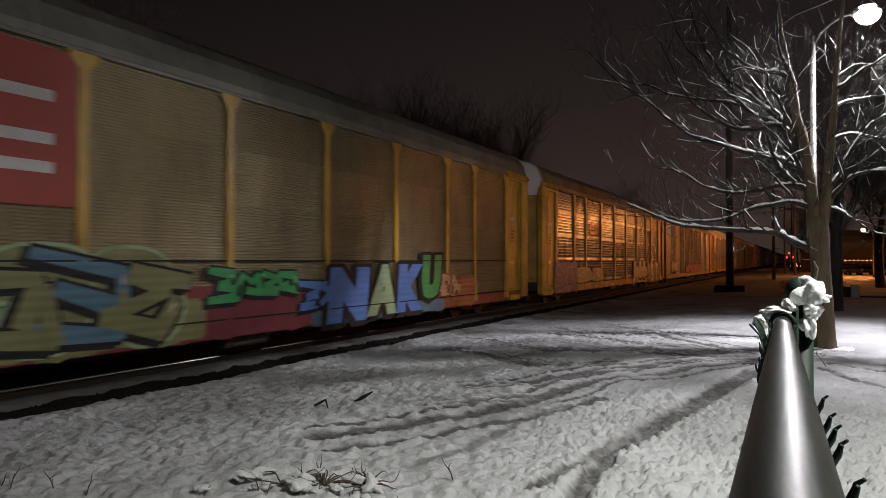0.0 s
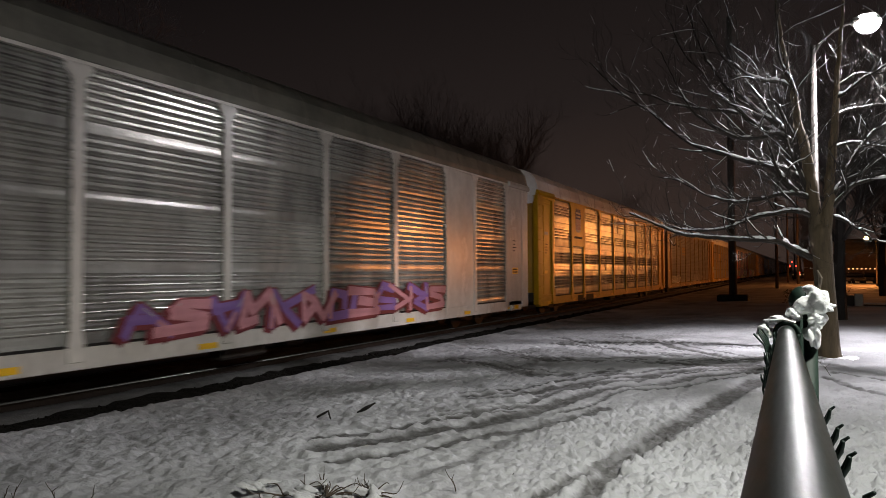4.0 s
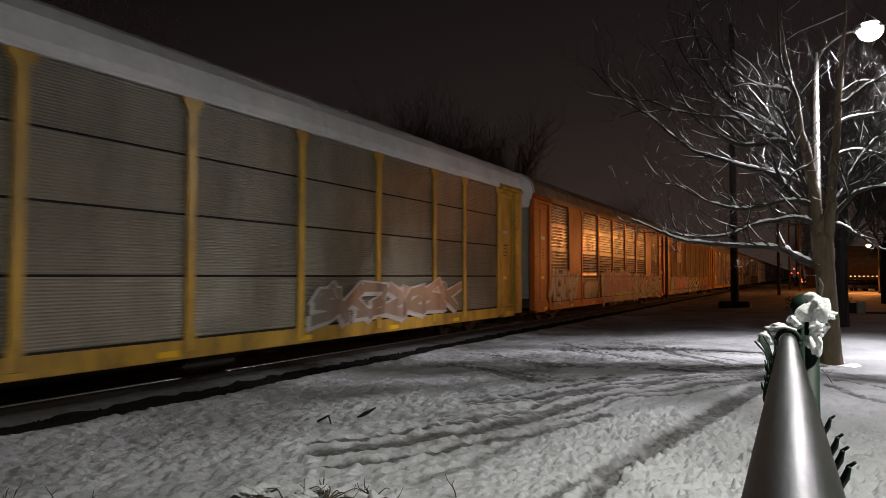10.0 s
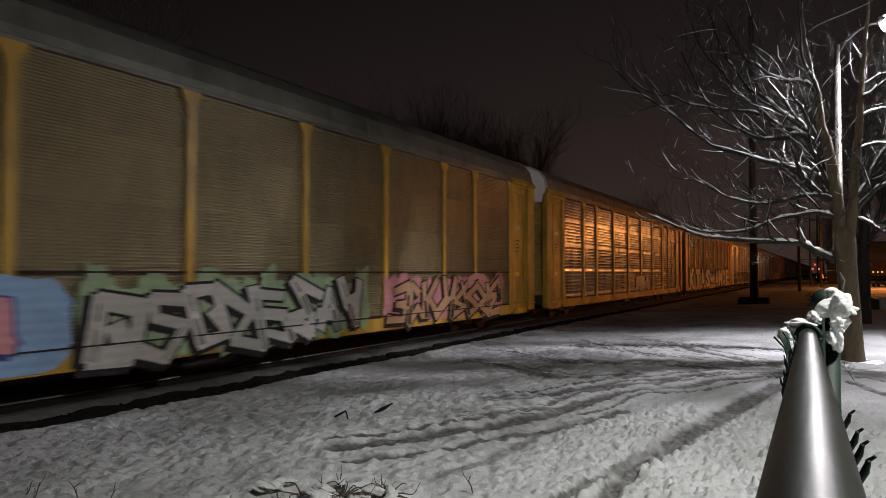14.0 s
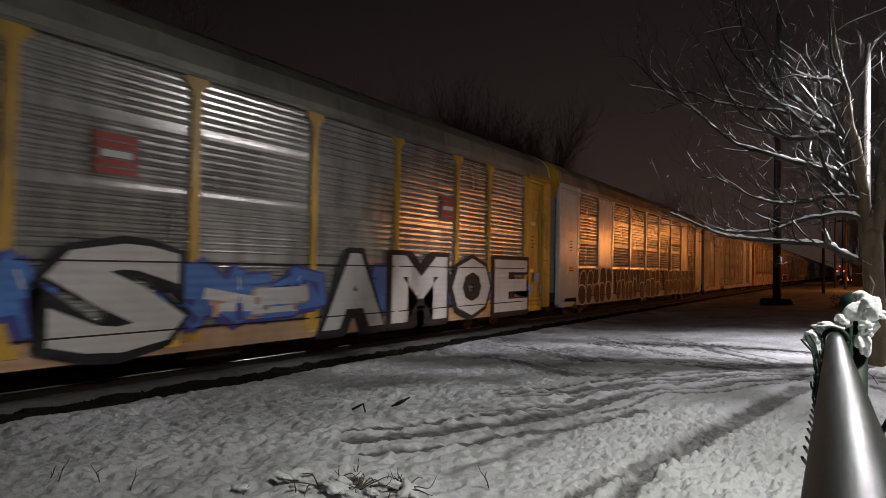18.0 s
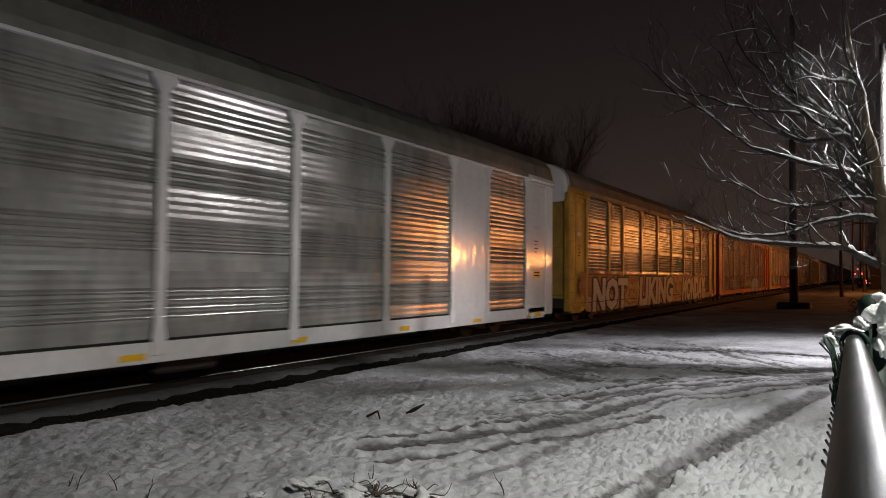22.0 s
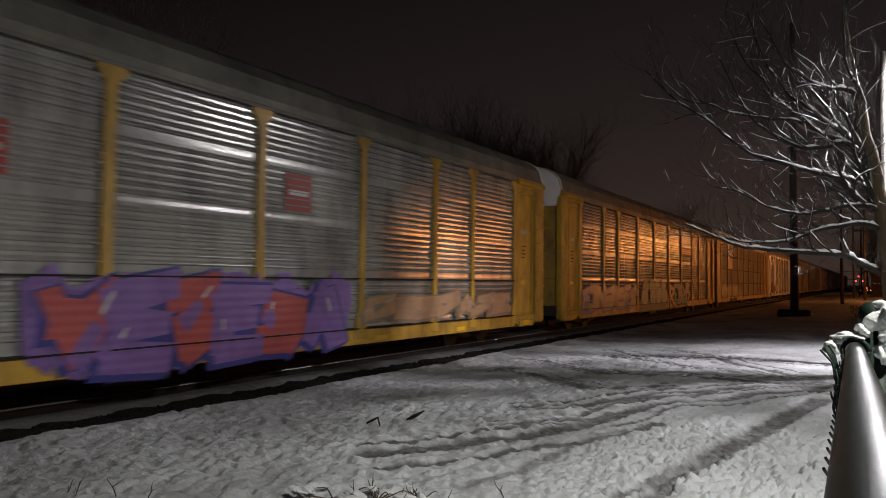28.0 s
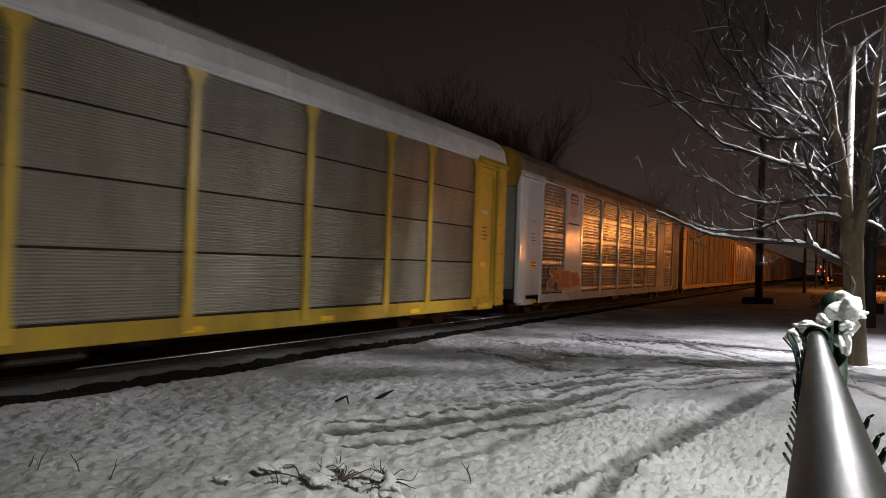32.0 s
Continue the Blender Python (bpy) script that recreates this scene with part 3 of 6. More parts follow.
def make_ground():
    xs = steps([(-900, -100, 80), (-100, -16, 6), (-16, -9.2, 0.4), (-9.2, -6.0, 0.035), (-6.0, 1.4, 0.022), (1.4, 3.0, 0.06), (3, 6, 0.3), (6, 30, 2), (30, 900, 60)])
    ys = steps([(-300, -40, 40), (-40, 0, 4), (0, 2.6, 0.3), (2.6, 9.0, 0.022), (9, 18, 0.04), (18, 28, 0.14), (28, 60, 1.0), (60, 200, 10), (200, 1800, 100)])
    x, y = np.meshgrid(xs, ys, indexing="ij")
    z = ground_height(x)
    deep, worn_shade = wheel_ruts(x, y)
    area = smoothstep(-8.85, -8.4, x) * smoothstep(1.8, 2.8, y) * (1 - smoothstep(2.2, 3.4, x))
    trod = area * (1 - 0.8 * smoothstep(22, 32, y))
    right = smoothstep(-3.4, -1.4, x + 0.8 * waves(x, y, 1.7, 12))
    fine = 1 - smoothstep(8.5, 15, y)
    z = z + deep * (0.45 + 0.5 * (waves(x, y, 0.35, 3) + 0.5))
    crumbs = 0.035 * clods(x, y, 0.34, 1) + 0.042 * clods(x, y, 0.15, 2) + 0.062 * clods(x, y, 0.075, 4) * fine + 0.034 * clods(x, y, 0.048, 21) * fine
    dimples = 0.045 * waves(x, y + 0.5 * x, 0.30, 13) + 0.06 * waves(x - 0.4 * y, y + 0.4 * x, 0.105, 14) + 0.035 * waves(x, y, 0.06, 15) * fine
    z = z + trod * (right * crumbs * (1 - 0.35 * smoothstep(7, 11, y)) + (1 - right) * dimples) * (1 - 0.45 * worn_shade)
    z = z + area * 0.05 * waves(x, y, 2.6, 5)
    # the snow bank along the ballast edge
    z = z + 0.05 * np.exp(-((x + 8.42 + 0.2 * waves(x, y, 0.9, 6)) / 0.28) ** 2) * (y < 60)
    bare = 1 - smoothstep(-8.78, -8.66, x + 0.18 * waves(x, y, 0.6, 7) + 0.06 * waves(x, y, 0.13, 17))
    bare = bare * smoothstep(-13.2, -12.8, x)
    z = z - 0.16 * bare
    worn_shade = np.maximum(np.clip(worn_shade * (1.0 + 0.5 * waves(x, y, 0.45, 8) + 0.6 * waves(x, y, 0.1, 18)), 0, 1), bare)
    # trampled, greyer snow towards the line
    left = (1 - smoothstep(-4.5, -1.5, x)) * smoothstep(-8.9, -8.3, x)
    worn_shade = np.clip(worn_shade + (0.38 * smoothstep(-0.2, 0.45, waves(x, y, 1.1, 9)) + 0.10) * left, 0, 1)
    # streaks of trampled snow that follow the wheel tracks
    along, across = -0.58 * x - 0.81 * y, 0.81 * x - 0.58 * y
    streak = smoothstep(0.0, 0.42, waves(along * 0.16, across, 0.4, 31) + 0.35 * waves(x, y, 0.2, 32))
    worn_shade = np.clip(worn_shade + 0.16 * streak * area * smoothstep(4.5, 7.5, y) * (1 - smoothstep(26, 40, y)), 0, 1)
    # far snow painted darker, to dim the bright band under the street lamp
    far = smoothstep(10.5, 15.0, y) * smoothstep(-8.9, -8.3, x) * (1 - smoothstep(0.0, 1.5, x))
    worn_shade = np.clip(worn_shade + 0.34 * far * (0.6 + 0.9 * waves(x, y, 0.9, 33) + 0.7 * waves(x, y, 0.3, 34)), 0, 1)
    # dimmed once more in colour further off, against the orange lamplight
    worn_shade = np.clip(worn_shade + 0.15 * smoothstep(17, 26, y) * smoothstep(-8.9, -8.3, x) * (1 - smoothstep(-0.5, 1.5, x)), 0, 1)
    nx, ny = len(xs), len(ys)
    idx = np.arange(nx * ny).reshape(nx, ny)
    faces = np.stack([idx[:-1, :-1], idx[1:, :-1], idx[1:, 1:], idx[:-1, 1:]], -1).reshape(-1, 4)
    me = bpy.data.meshes.new("ground")
    me.vertices.add(nx * ny)
    me.vertices.foreach_set("co", np.stack([x, y, z], -1).astype(np.float32).ravel())
    me.loops.add(faces.size)
    me.loops.foreach_set("vertex_index", faces.ravel().astype(np.int32))
    me.polygons.add(len(faces))
    me.polygons.foreach_set("loop_start", np.arange(0, faces.size, 4, dtype=np.int32))
    me.polygons.foreach_set("use_smooth", np.ones(len(faces), dtype=bool))
    att = me.attributes.new("worn_shade", "FLOAT", "POINT")
    att.data.foreach_set("value", worn_shade.astype(np.float32).ravel())
    me.update()
    me.validate()
    me.materials.append(M["snow_ground"])
    tagged(new("ground", me), "trodden snow with curving wheel ruts and footprints", "ground", kind="structure")


make_ground()

# ---- railway track ----
TRACK_X = -10.78


def make_track():
    bed = tagged(new("ballast"), "dark stone ballast bed under the railway track", "track bed", kind="structure")
    bm = bmesh.new()
    ys = list(np.arange(-12, 40, 0.22)) + list(np.arange(40, 760, 12.0))
    prof = [(-2.15, -0.42), (-1.75, -0.20), (-1.35, -0.165), (0.0, -0.165), (1.35, -0.165), (1.62, -0.17), (2.0, -0.2), (2.2, -0.24), (2.5, -0.34)]
    last = None
    for y in ys:
        ring = [bm.verts.new((TRACK_X + p + (random.uniform(-0.05, 0.05) if y < 40 else 0), y, z + (random.uniform(-0.03, 0.03) if y < 40 else 0))) for p, z in prof]
        if last:
            for k in range(len(prof) - 1):
                bm.faces.new((last[k], last[k + 1], ring[k + 1], ring[k]))
        last = ring
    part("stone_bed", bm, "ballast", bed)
    # loose stones along the near shoulder
    stone = bmesh.new()
    bmesh.ops.create_icosphere(stone, subdivisions=1, radius=0.02)
    for v in stone.verts:
        v.co *= random.uniform(0.7, 1.2)
    me = mesh_of("stone", stone, "ballast")
    vs, fs = [], []
    base = [v.co.copy() for v in me.vertices]
    tris = [tuple(p.vertices) for p in me.polygons]
    for k in range(2600):
        x, y = TRACK_X + random.uniform(1.4, 2.0), random.uniform(3, 36)
        m = Matrix.Translation((x, y, -0.165 - 0.06 * max(0, (x - TRACK_X - 1.4)))) @ Euler((random.random() * 6, random.random() * 6, random.random() * 6)).to_matrix().to_4x4() @ Matrix.Scale(random.uniform(0.5, 1.1), 4)
        o = len(vs)
        vs += [m @ b for b in base]
        fs += [tuple(i + o for i in f) for f in tris]
    sm = bpy.data.meshes.new("loose_stones")
    sm.from_pydata(vs, [], fs)
    sm.materials.append(M["ballast"])
    tagged(put("loose_stones", sm, bed), kind="stuff")
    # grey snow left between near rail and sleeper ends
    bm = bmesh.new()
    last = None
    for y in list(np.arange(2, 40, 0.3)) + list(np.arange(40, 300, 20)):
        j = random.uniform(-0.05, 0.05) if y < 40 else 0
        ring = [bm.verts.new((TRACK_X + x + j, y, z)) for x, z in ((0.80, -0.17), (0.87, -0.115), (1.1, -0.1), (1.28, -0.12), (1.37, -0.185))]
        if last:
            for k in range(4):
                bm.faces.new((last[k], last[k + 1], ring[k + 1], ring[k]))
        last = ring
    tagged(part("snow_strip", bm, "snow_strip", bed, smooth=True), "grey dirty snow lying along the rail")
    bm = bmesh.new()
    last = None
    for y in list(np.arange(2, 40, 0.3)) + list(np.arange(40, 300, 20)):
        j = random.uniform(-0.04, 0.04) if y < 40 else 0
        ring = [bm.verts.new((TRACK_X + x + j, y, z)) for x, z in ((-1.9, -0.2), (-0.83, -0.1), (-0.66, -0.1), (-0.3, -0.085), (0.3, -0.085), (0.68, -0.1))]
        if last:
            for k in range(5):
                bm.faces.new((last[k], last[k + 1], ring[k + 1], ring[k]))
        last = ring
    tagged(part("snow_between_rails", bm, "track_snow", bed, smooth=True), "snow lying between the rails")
    track = tagged(new("railway_track"), "standard gauge railway track with worn shiny rail heads", "railway track", kind="structure")
    rail_outline = [(-0.07, -0.17), (0.07, -0.17), (0.07, -0.155), (0.012, -0.14), (0.012, -0.045), (0.036, -0.035), (0.036, -0.006), (0.028, 0.0),
                    (-0.028, 0.0), (-0.036, -0.006), (-0.036, -0.035), (-0.012, -0.045), (-0.012, -0.14), (-0.07, -0.155)]
    for side in (-1, 1):
        web = prism(bmesh.new(), [(TRACK_X + side * 0.7535 + x, z) for x, z in rail_outline[:6] + [(0.036, -0.02), (-0.036, -0.02)] + rail_outline[10:]], "y", -60, 760)
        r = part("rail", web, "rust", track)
        head = prism(bmesh.new(), [(TRACK_X + side * 0.7535 + x, z) for x, z in ((-0.037, -0.019), (0.037, -0.019), (0.0365, -0.014), (0.033, -0.008), (0.027, -0.003), (0.018, 0.0), (-0.018, 0.0), (-0.027, -0.003), (-0.033, -0.008), (-0.0365, -0.014))], "y", -60, 760)
        part("rail_head", head, "rail", r, "polished steel running surface", smooth=True)
    sl = mesh_of("sleeper", box(-1.3, 1.3, -0.11, 0.11, -0.16, 0.0, 0.01), "sleeper")
    for k in range(110):
        put("sleeper", sl, track, (TRACK_X, -4 + k * 0.52, -0.152))


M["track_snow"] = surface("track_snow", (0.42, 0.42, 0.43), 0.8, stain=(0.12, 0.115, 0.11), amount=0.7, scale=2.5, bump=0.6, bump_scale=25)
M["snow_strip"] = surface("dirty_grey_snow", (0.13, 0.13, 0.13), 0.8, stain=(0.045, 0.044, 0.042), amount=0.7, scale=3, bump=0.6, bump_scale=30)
make_track()


# ---- autorack cars ----
LENGTH, PITCH = 27.35, 28.65
POSTS = [2.0, 4.6, 6.5, 9.36, 12.24, 15.11, 17.99, 20.85, 22.75, 25.35]
ROWS = [(0.80, 1.815), (1.855, 2.855), (2.895, 3.875), (3.915, 4.86)]
CLOSED_ROWS = [(0.80, 1.835), (1.835, 2.875), (2.875, 3.895), (3.895, 4.87)]
CACHE = {}


def shared(key, build, material, smooth=False):
    k = (key, material)
    if k not in CACHE:
        CACHE[k] = mesh_of(key if isinstance(key, str) else key[0], build(), material, smooth)
    return CACHE[k]


def sheet(width, height, style):
    """One ribbed side sheet: ribs run along the car."""
    prof = []
    if style in ("group", "ribbed"):     # four deep ribs in the upper half of each sheet
        n = 8
        p = height / n
        for k in range(n):
            z = k * p
            if k in ((0, 1, 6, 7) if style == "group" else (0,)):
                prof += [(0.0, z), (0.004, z + 0.5 * p)]
            else:
                prof += [(0.0, z), (0.002, z + 0.36 * p), (0.044, z + 0.46 * p), (0.052, z + 0.56 * p), (0.048, z + 0.66 * p), (0.005, z + 0.96 * p)]
    elif style == "even":       # even ribs all over
        n = 14
        p = height / n
        for k in range(n):
            z = k * p
            prof += [(0.0, z), (0.0, z + 0.4 * p), (0.016, z + 0.55 * p), (0.016, z + 0.85 * p)]
    else:                       # fine, shallow corrugation
        n = 20
        p = height / n
        for k in range(n):
            z = k * p
            prof += [(0.0, z), (0.003, z + 0.35 * p), (0.014, z + 0.5 * p), (0.011, z + 0.7 * p)]
    prof.append((0.0, height))
    bm = bmesh.new()
    a = [bm.verts.new((x, 0, z)) for x, z in prof]
    b = [bm.verts.new((x, width, z)) for x, z in prof]
    for i in range(len(prof) - 1):
        bm.faces.new((a[i], b[i], b[i + 1], a[i + 1]))
    edge = [bm.verts.new((-0.02, 0, 0)), bm.verts.new((-0.02, width, 0)), bm.verts.new((-0.02, width, height)), bm.verts.new((-0.02, 0, height))]
    bm.faces.new(edge)
    bm.faces.new((a[0], edge[0], edge[1], b[0])), bm.faces.new((a[-1], b[-1], edge[2], edge[3]))
    return bm


def side_post(flare):
    """A pressed side post with a gusset at its head and foot."""
    w = 0.085
    t = 0.25 if flare else 0.22
    f = 0.2 if flare else 0.12
    out = [(-f, 0.55), (f, 0.55), (f, 0.8), (w, 1.25 if flare else 1.0), (w, 4.62), (t, 4.8), (t, 4.9), (-t, 4.9), (-t, 4.8), (-w, 4.62), (-w, 1.25 if flare else 1.0), (-f, 0.8)]
    bm = prism(bmesh.new(), out, "x", 1.545, 1.592)
    bmesh.ops.bevel(bm, geom=bm.edges[:], offset=0.008, segments=1, affect="EDGES")
    return bm


ROOF = [(1.61, 4.93), (1.615, 5.06), (1.53, 5.42), (1.33, 5.66), (1.05, 5.82), (0.55, 5.95), (0, 6.0)]
ROOF = ROOF + [(-x, z) for x, z in ROOF[-2::-1]]


def roof():
    bm = bmesh.new()
    inner = [(x * 0.97, z - 0.04) for x, z in ROOF]
    prism(bm, ROOF + inner[::-1], "y", 0.05, LENGTH - 0.05)
    return bm


def roof_seams():
    bm = bmesh.new()
    for k in range(1, 19):
        y = k * LENGTH / 19
        prism(bm, [(x * 1.004, z + 0.012) for x, z in ROOF] + [(x * 0.99, z - 0.01) for x, z in ROOF[::-1]], "y", y - 0.03, y + 0.03)
    return bm


def hood():
    """Arched end of the roof that closes the car above the doors."""
    out = [(x * 1.0, z + 0.015) for x, z in ROOF] + [(-1.5, 4.5), (1.5, 4.5)]
    bm = prism(bmesh.new(), out, "y", 0.0, 0.12)
    bmesh.ops.bevel(bm, geom=[e for e in bm.edges if all(v.co.y < 0.01 for v in e.verts)], offset=0.05, segments=2, affect="EDGES")
    return bm


def end_door(side):
    """Half of the car's radial end door, bowed towards the middle, with pressed ribs."""
    bm = bmesh.new()
    xs = [0.015 + 1.4 * k / 6 for k in range(7)]
    out = [(x, 0.10 + 0.22 * (x / 1.4) ** 2) for x in xs] + [(x, 0.16 + 0.22 * (x / 1.4) ** 2) for x in xs[::-1]]
    prism(bm, out, "z", 0.95, 4.55)
    if side < 0:
        for v in bm.verts:
            v.co.x = -v.co.x
    return bm


def door_rib(side):
    bm = bmesh.new()
    xs = [0.06 + 1.3 * k / 6 for k in range(7)]
    out = [(x * side, 0.078 + 0.22 * (x / 1.4) ** 2) for x in xs] + [(x * side, 0.13 + 0.22 * (x / 1.4) ** 2) for x in xs[::-1]]
    return prism(bm, out, "z", 0, 0.05)


def rung():
    """One bent bar that stands off the corner post."""
    return tube(bmesh.new(), [(1.63, 0.08, 0), (1.68, 0.08, 0), (1.69, 0.1, 0), (1.69, 0.52, 0), (1.68, 0.54, 0), (1.63, 0.54, 0)], [0.013] * 6, 6)


def corner_post(face):
    return box(1.42, face, 0.0, 0.6, 0.5, 4.84, 0.025)


PANEL = (   # pieces on the sheet beside each end: name, extent, bevel
    ("end_panel", (1.46, 1.535, 0.0, 1.93, 0.6, 4.83), 0.0), ("panel_post", (1.47, 1.6, 1.80, 1.95, 0.5, 4.83), 0.012),
    ("drip_lip", (1.53, 1.56, 0.74, 1.74, 4.55, 4.60), 0.006), ("foot_lip", (1.53, 1.575, 0.62, 1.78, 0.80, 0.86), 0.008),
    ("panel_rib", (1.53, 1.545, 0.95, 1.5, 1.9, 1.93), 0.004), ("panel_rib", (1.53, 1.545, 0.95, 1.5, 3.75, 3.78), 0.004),
    ("lock_rod", (1.545, 1.575, 0.8, 0.83, 0.9, 4.5), 0.01))


FLUSH = (("end_panel", (1.46, 1.575, 0.0, 1.95, 0.55, 4.83), 0.012), ("panel_rib", (1.57, 1.582, 0.7, 1.8, 3.75, 3.765), 0.003))


def coupler():
    bm = box(-0.14, 0.14, -0.55, 0.4, 0.72, 0.98, 0.03)
    block(bm, -0.2, 0.22, -0.66, -0.4, 0.68, 1.04, 0.05)
    tube(bm, [(0.42, 0.2, 0.85), (0.46, -0.2, 0.5), (0.4, -0.5, 0.42), (0.25, -0.66, 0.55)], [0.03] * 4, 6)
    return bm


def wheelset():
    bm = bmesh.new()
    for s in (-1, 1):
        drum(bm, (s * 0.75, 0, 0.42), (1, 0, 0), 0.42, 0.13, 28)
        drum(bm, (s * 0.685, 0, 0.42), (1, 0, 0), 0.455, 0.03, 28)
        drum(bm, (s * 0.98, 0, 0.42), (1, 0, 0), 0.13, 0.22, 12)
    drum(bm, (0, 0, 0.42), (1, 0, 0), 0.08, 1.5, 10)
    return bm


def side_frame(s):
    out = [(-1.25, 0.36), (-1.0, 0.30), (-0.55, 0.24), (0.55, 0.24), (1.0, 0.30), (1.25, 0.36), (1.25, 0.56), (0.9, 0.62), (0.45, 0.74), (-0.45, 0.74), (-0.9, 0.62), (-1.25, 0.56)]
    bm = prism(bmesh.new(), out, "x", s * 0.95, s * 1.12)
    for k in range(3):
        drum(bm, (s * 1.13, -0.18 + 0.18 * k, 0.42), (0, 0, 1), 0.075, 0.3, 10)
    return bm


def paint_x(x):
    """Layers of spray paint lie close over the ribs and posts."""
    return 1.594 + (x - 1.6) * 0.6


def lettering(name, words, width, height, material, edge, parent, y, z, x=1.6, lean=0.0, fat=0.02, rim=0.06):
    """Painted letters on the car's side: the words, and a darker edge behind them."""
    for k, (mat, grow, depth, shift) in enumerate(((edge, fat + rim, 0.0, 0.0), (material, fat, 0.004, 0.0), (edge, fat + rim, -0.0012, -0.1))):
        if not mat:
            continue
        cu = bpy.data.curves.new("letters", "FONT")
        cu.body, cu.offset, cu.extrude, cu.resolution_u = words, grow, 0.001, 2
        ob = new("letters", cu)
        bpy.context.view_layer.update()
        me = bpy.data.meshes.new_from_object(ob.evaluated_get(bpy.context.evaluated_depsgraph_get()))
        bpy.data.objects.remove(ob)
        co = np.empty(len(me.vertices) * 3)
        me.vertices.foreach_get("co", co)
        co = co.reshape(-1, 3)
        lo, hi = co.min(0), co.max(0)
        g = 0.0 if k == 1 else rim * 1.1
        u = (co[:, 0] - lo[0]) / (hi[0] - lo[0]) * (width + 2 * g) - g
        v = (co[:, 1] - lo[1]) / (hi[1] - lo[1]) * (height + 2 * g) - g
        flat = np.stack([np.full(len(u), 0.0) + (co[:, 2] > 0) * 0.002, u + lean * v, v], 1)
        me.vertices.foreach_set("co", flat.ravel())
        me.materials.clear()
        me.materials.append(M[mat])
        me.update()
        put(name, me, parent, (paint_x(x) + depth, y + shift, z + shift * 0.4))


FORMS = [   # the way of the can through a unit square
    ((0.1, 0), (0.1, 1), (0.85, 0.8), (0.25, 0.48), (0.95, 0)),
    ((0.9, 0.9), (0.2, 0.95), (0.15, 0.5), (0.85, 0.45), (0.8, 0.05), (0.05, 0.08)),
    ((0.05, 0), (0.45, 1), (0.95, 0), (0.7, 0.4), (0.22, 0.33)),
    ((0.95, 1), (0.1, 0.95), (0.15, 0.5), (0.75, 0.55), (0.15, 0.42), (0.1, 0.05), (0.95, 0)),
    ((0.12, 0.1), (0.12, 0.9), (0.88, 0.95), (0.88, 0.05), (0.2, 0.1), (0.5, 0.55)),
    ((0.1, 1), (0.1, 0), (0.2, 0.45), (0.9, 1), (0.4, 0.55), (0.95, 0)),
    ((0.1, 1), (0.15, 0), (0.55, 0.5), (0.9, 0.05), (0.95, 1), (0.6, 0.8)),
    ((0.0, 0.9), (0.9, 1.0), (0.3, 0.6), (1.0, 0.4), (0.2, 0.0), (0.1, 0.5)),
]


def bars(bm, x, path, widths, grow=0.0):
    """A flat run of tapered bars with slanted ends in the car side's plane; each lies a hair over the one before."""
    joint = None
    for i, (p, q) in enumerate(zip(path, path[1:])):
        wa, wb = widths[i] + grow, widths[i + 1] + grow
        dy, dz = q[0] - p[0], q[1] - p[1]
        d = math.hypot(dy, dz) or 1.0
        dy, dz = dy / d, dz / d
        ny, nz = -dz, dy
        xi = x + 0.0004 * i
        joint = joint or bm.verts.new((xi, *p))
        nxt = bm.verts.new((xi + 0.0004, *q))
        rim = [bm.verts.new((xi, y, z)) for y, z in (
            (p[0] + ny * wa - dy * wa * 0.4, p[1] + nz * wa - dz * wa * 0.4), (p[0] - ny * wa - dy * wa * 0.7, p[1] - nz * wa - dz * wa * 0.7),
            (q[0] - ny * wb + dy * wb * 0.4, q[1] - nz * wb + dz * wb * 0.4), (q[0] + ny * wb + dy * wb * 0.7, q[1] + nz * wb + dz * wb * 0.7))]
        bm.faces.new((rim[0], joint, rim[3])), bm.faces.new((joint, nxt, rim[3])), bm.faces.new((joint, rim[1], rim[2])), bm.faces.new((joint, rim[2], nxt))
        bm.faces.new((rim[0], rim[1], joint)), bm.faces.new((rim[2], rim[3], nxt))
        joint = nxt


def spray(name, bm, material, parent):
    """Paint that lies on the near side: its faces look outwards."""
    me = bpy.data.meshes.new(name)
    bm.normal_update()
    bmesh.ops.reverse_faces(bm, faces=[f for f in bm.faces if f.normal.x < 0])
    bm.to_mesh(me)
    bm.free()
    me.materials.append(M[material])
    return put(name, me, parent)


def cloud(parent, y0, y1, z0, z1, material, seed, x=1.598, count=0, spiky=False):
    """A sprayed ground of overlapping soft patches with an uneven rim."""
    rng = random.Random(seed)
    x = paint_x(x)
    n = count or max(3, round((y1 - y0) / 0.5))
    step = (y1 - y0) / n
    for k in range(n):
        c, w = y0 + (k + 0.5) * step, step * rng.uniform(0.62, 0.85)
        top, low = z1 - (z1 - z0) * rng.uniform(0, 0.22), z0 + (z1 - z0) * rng.uniform(0, 0.08)
        out = []
        for i in range(22):
            q = 2 * math.pi * i / 22
            r = rng.uniform(0.72, 1.12) if spiky else rng.uniform(0.93, 1.07)
            cy, cz = math.cos(q), math.sin(q)
            out.append((c + math.copysign(abs(cy) ** 0.6, cy) * w * r, (top + low) / 2 + math.copysign(abs(cz) ** 0.6, cz) * (top - low) / 2 * r))
        bm = bmesh.new()
        bm.faces.new([bm.verts.new((x + 0.0006 * (k % 3), y, z)) for y, z in out])
        spray("sprayed_patch", bm, material, parent)


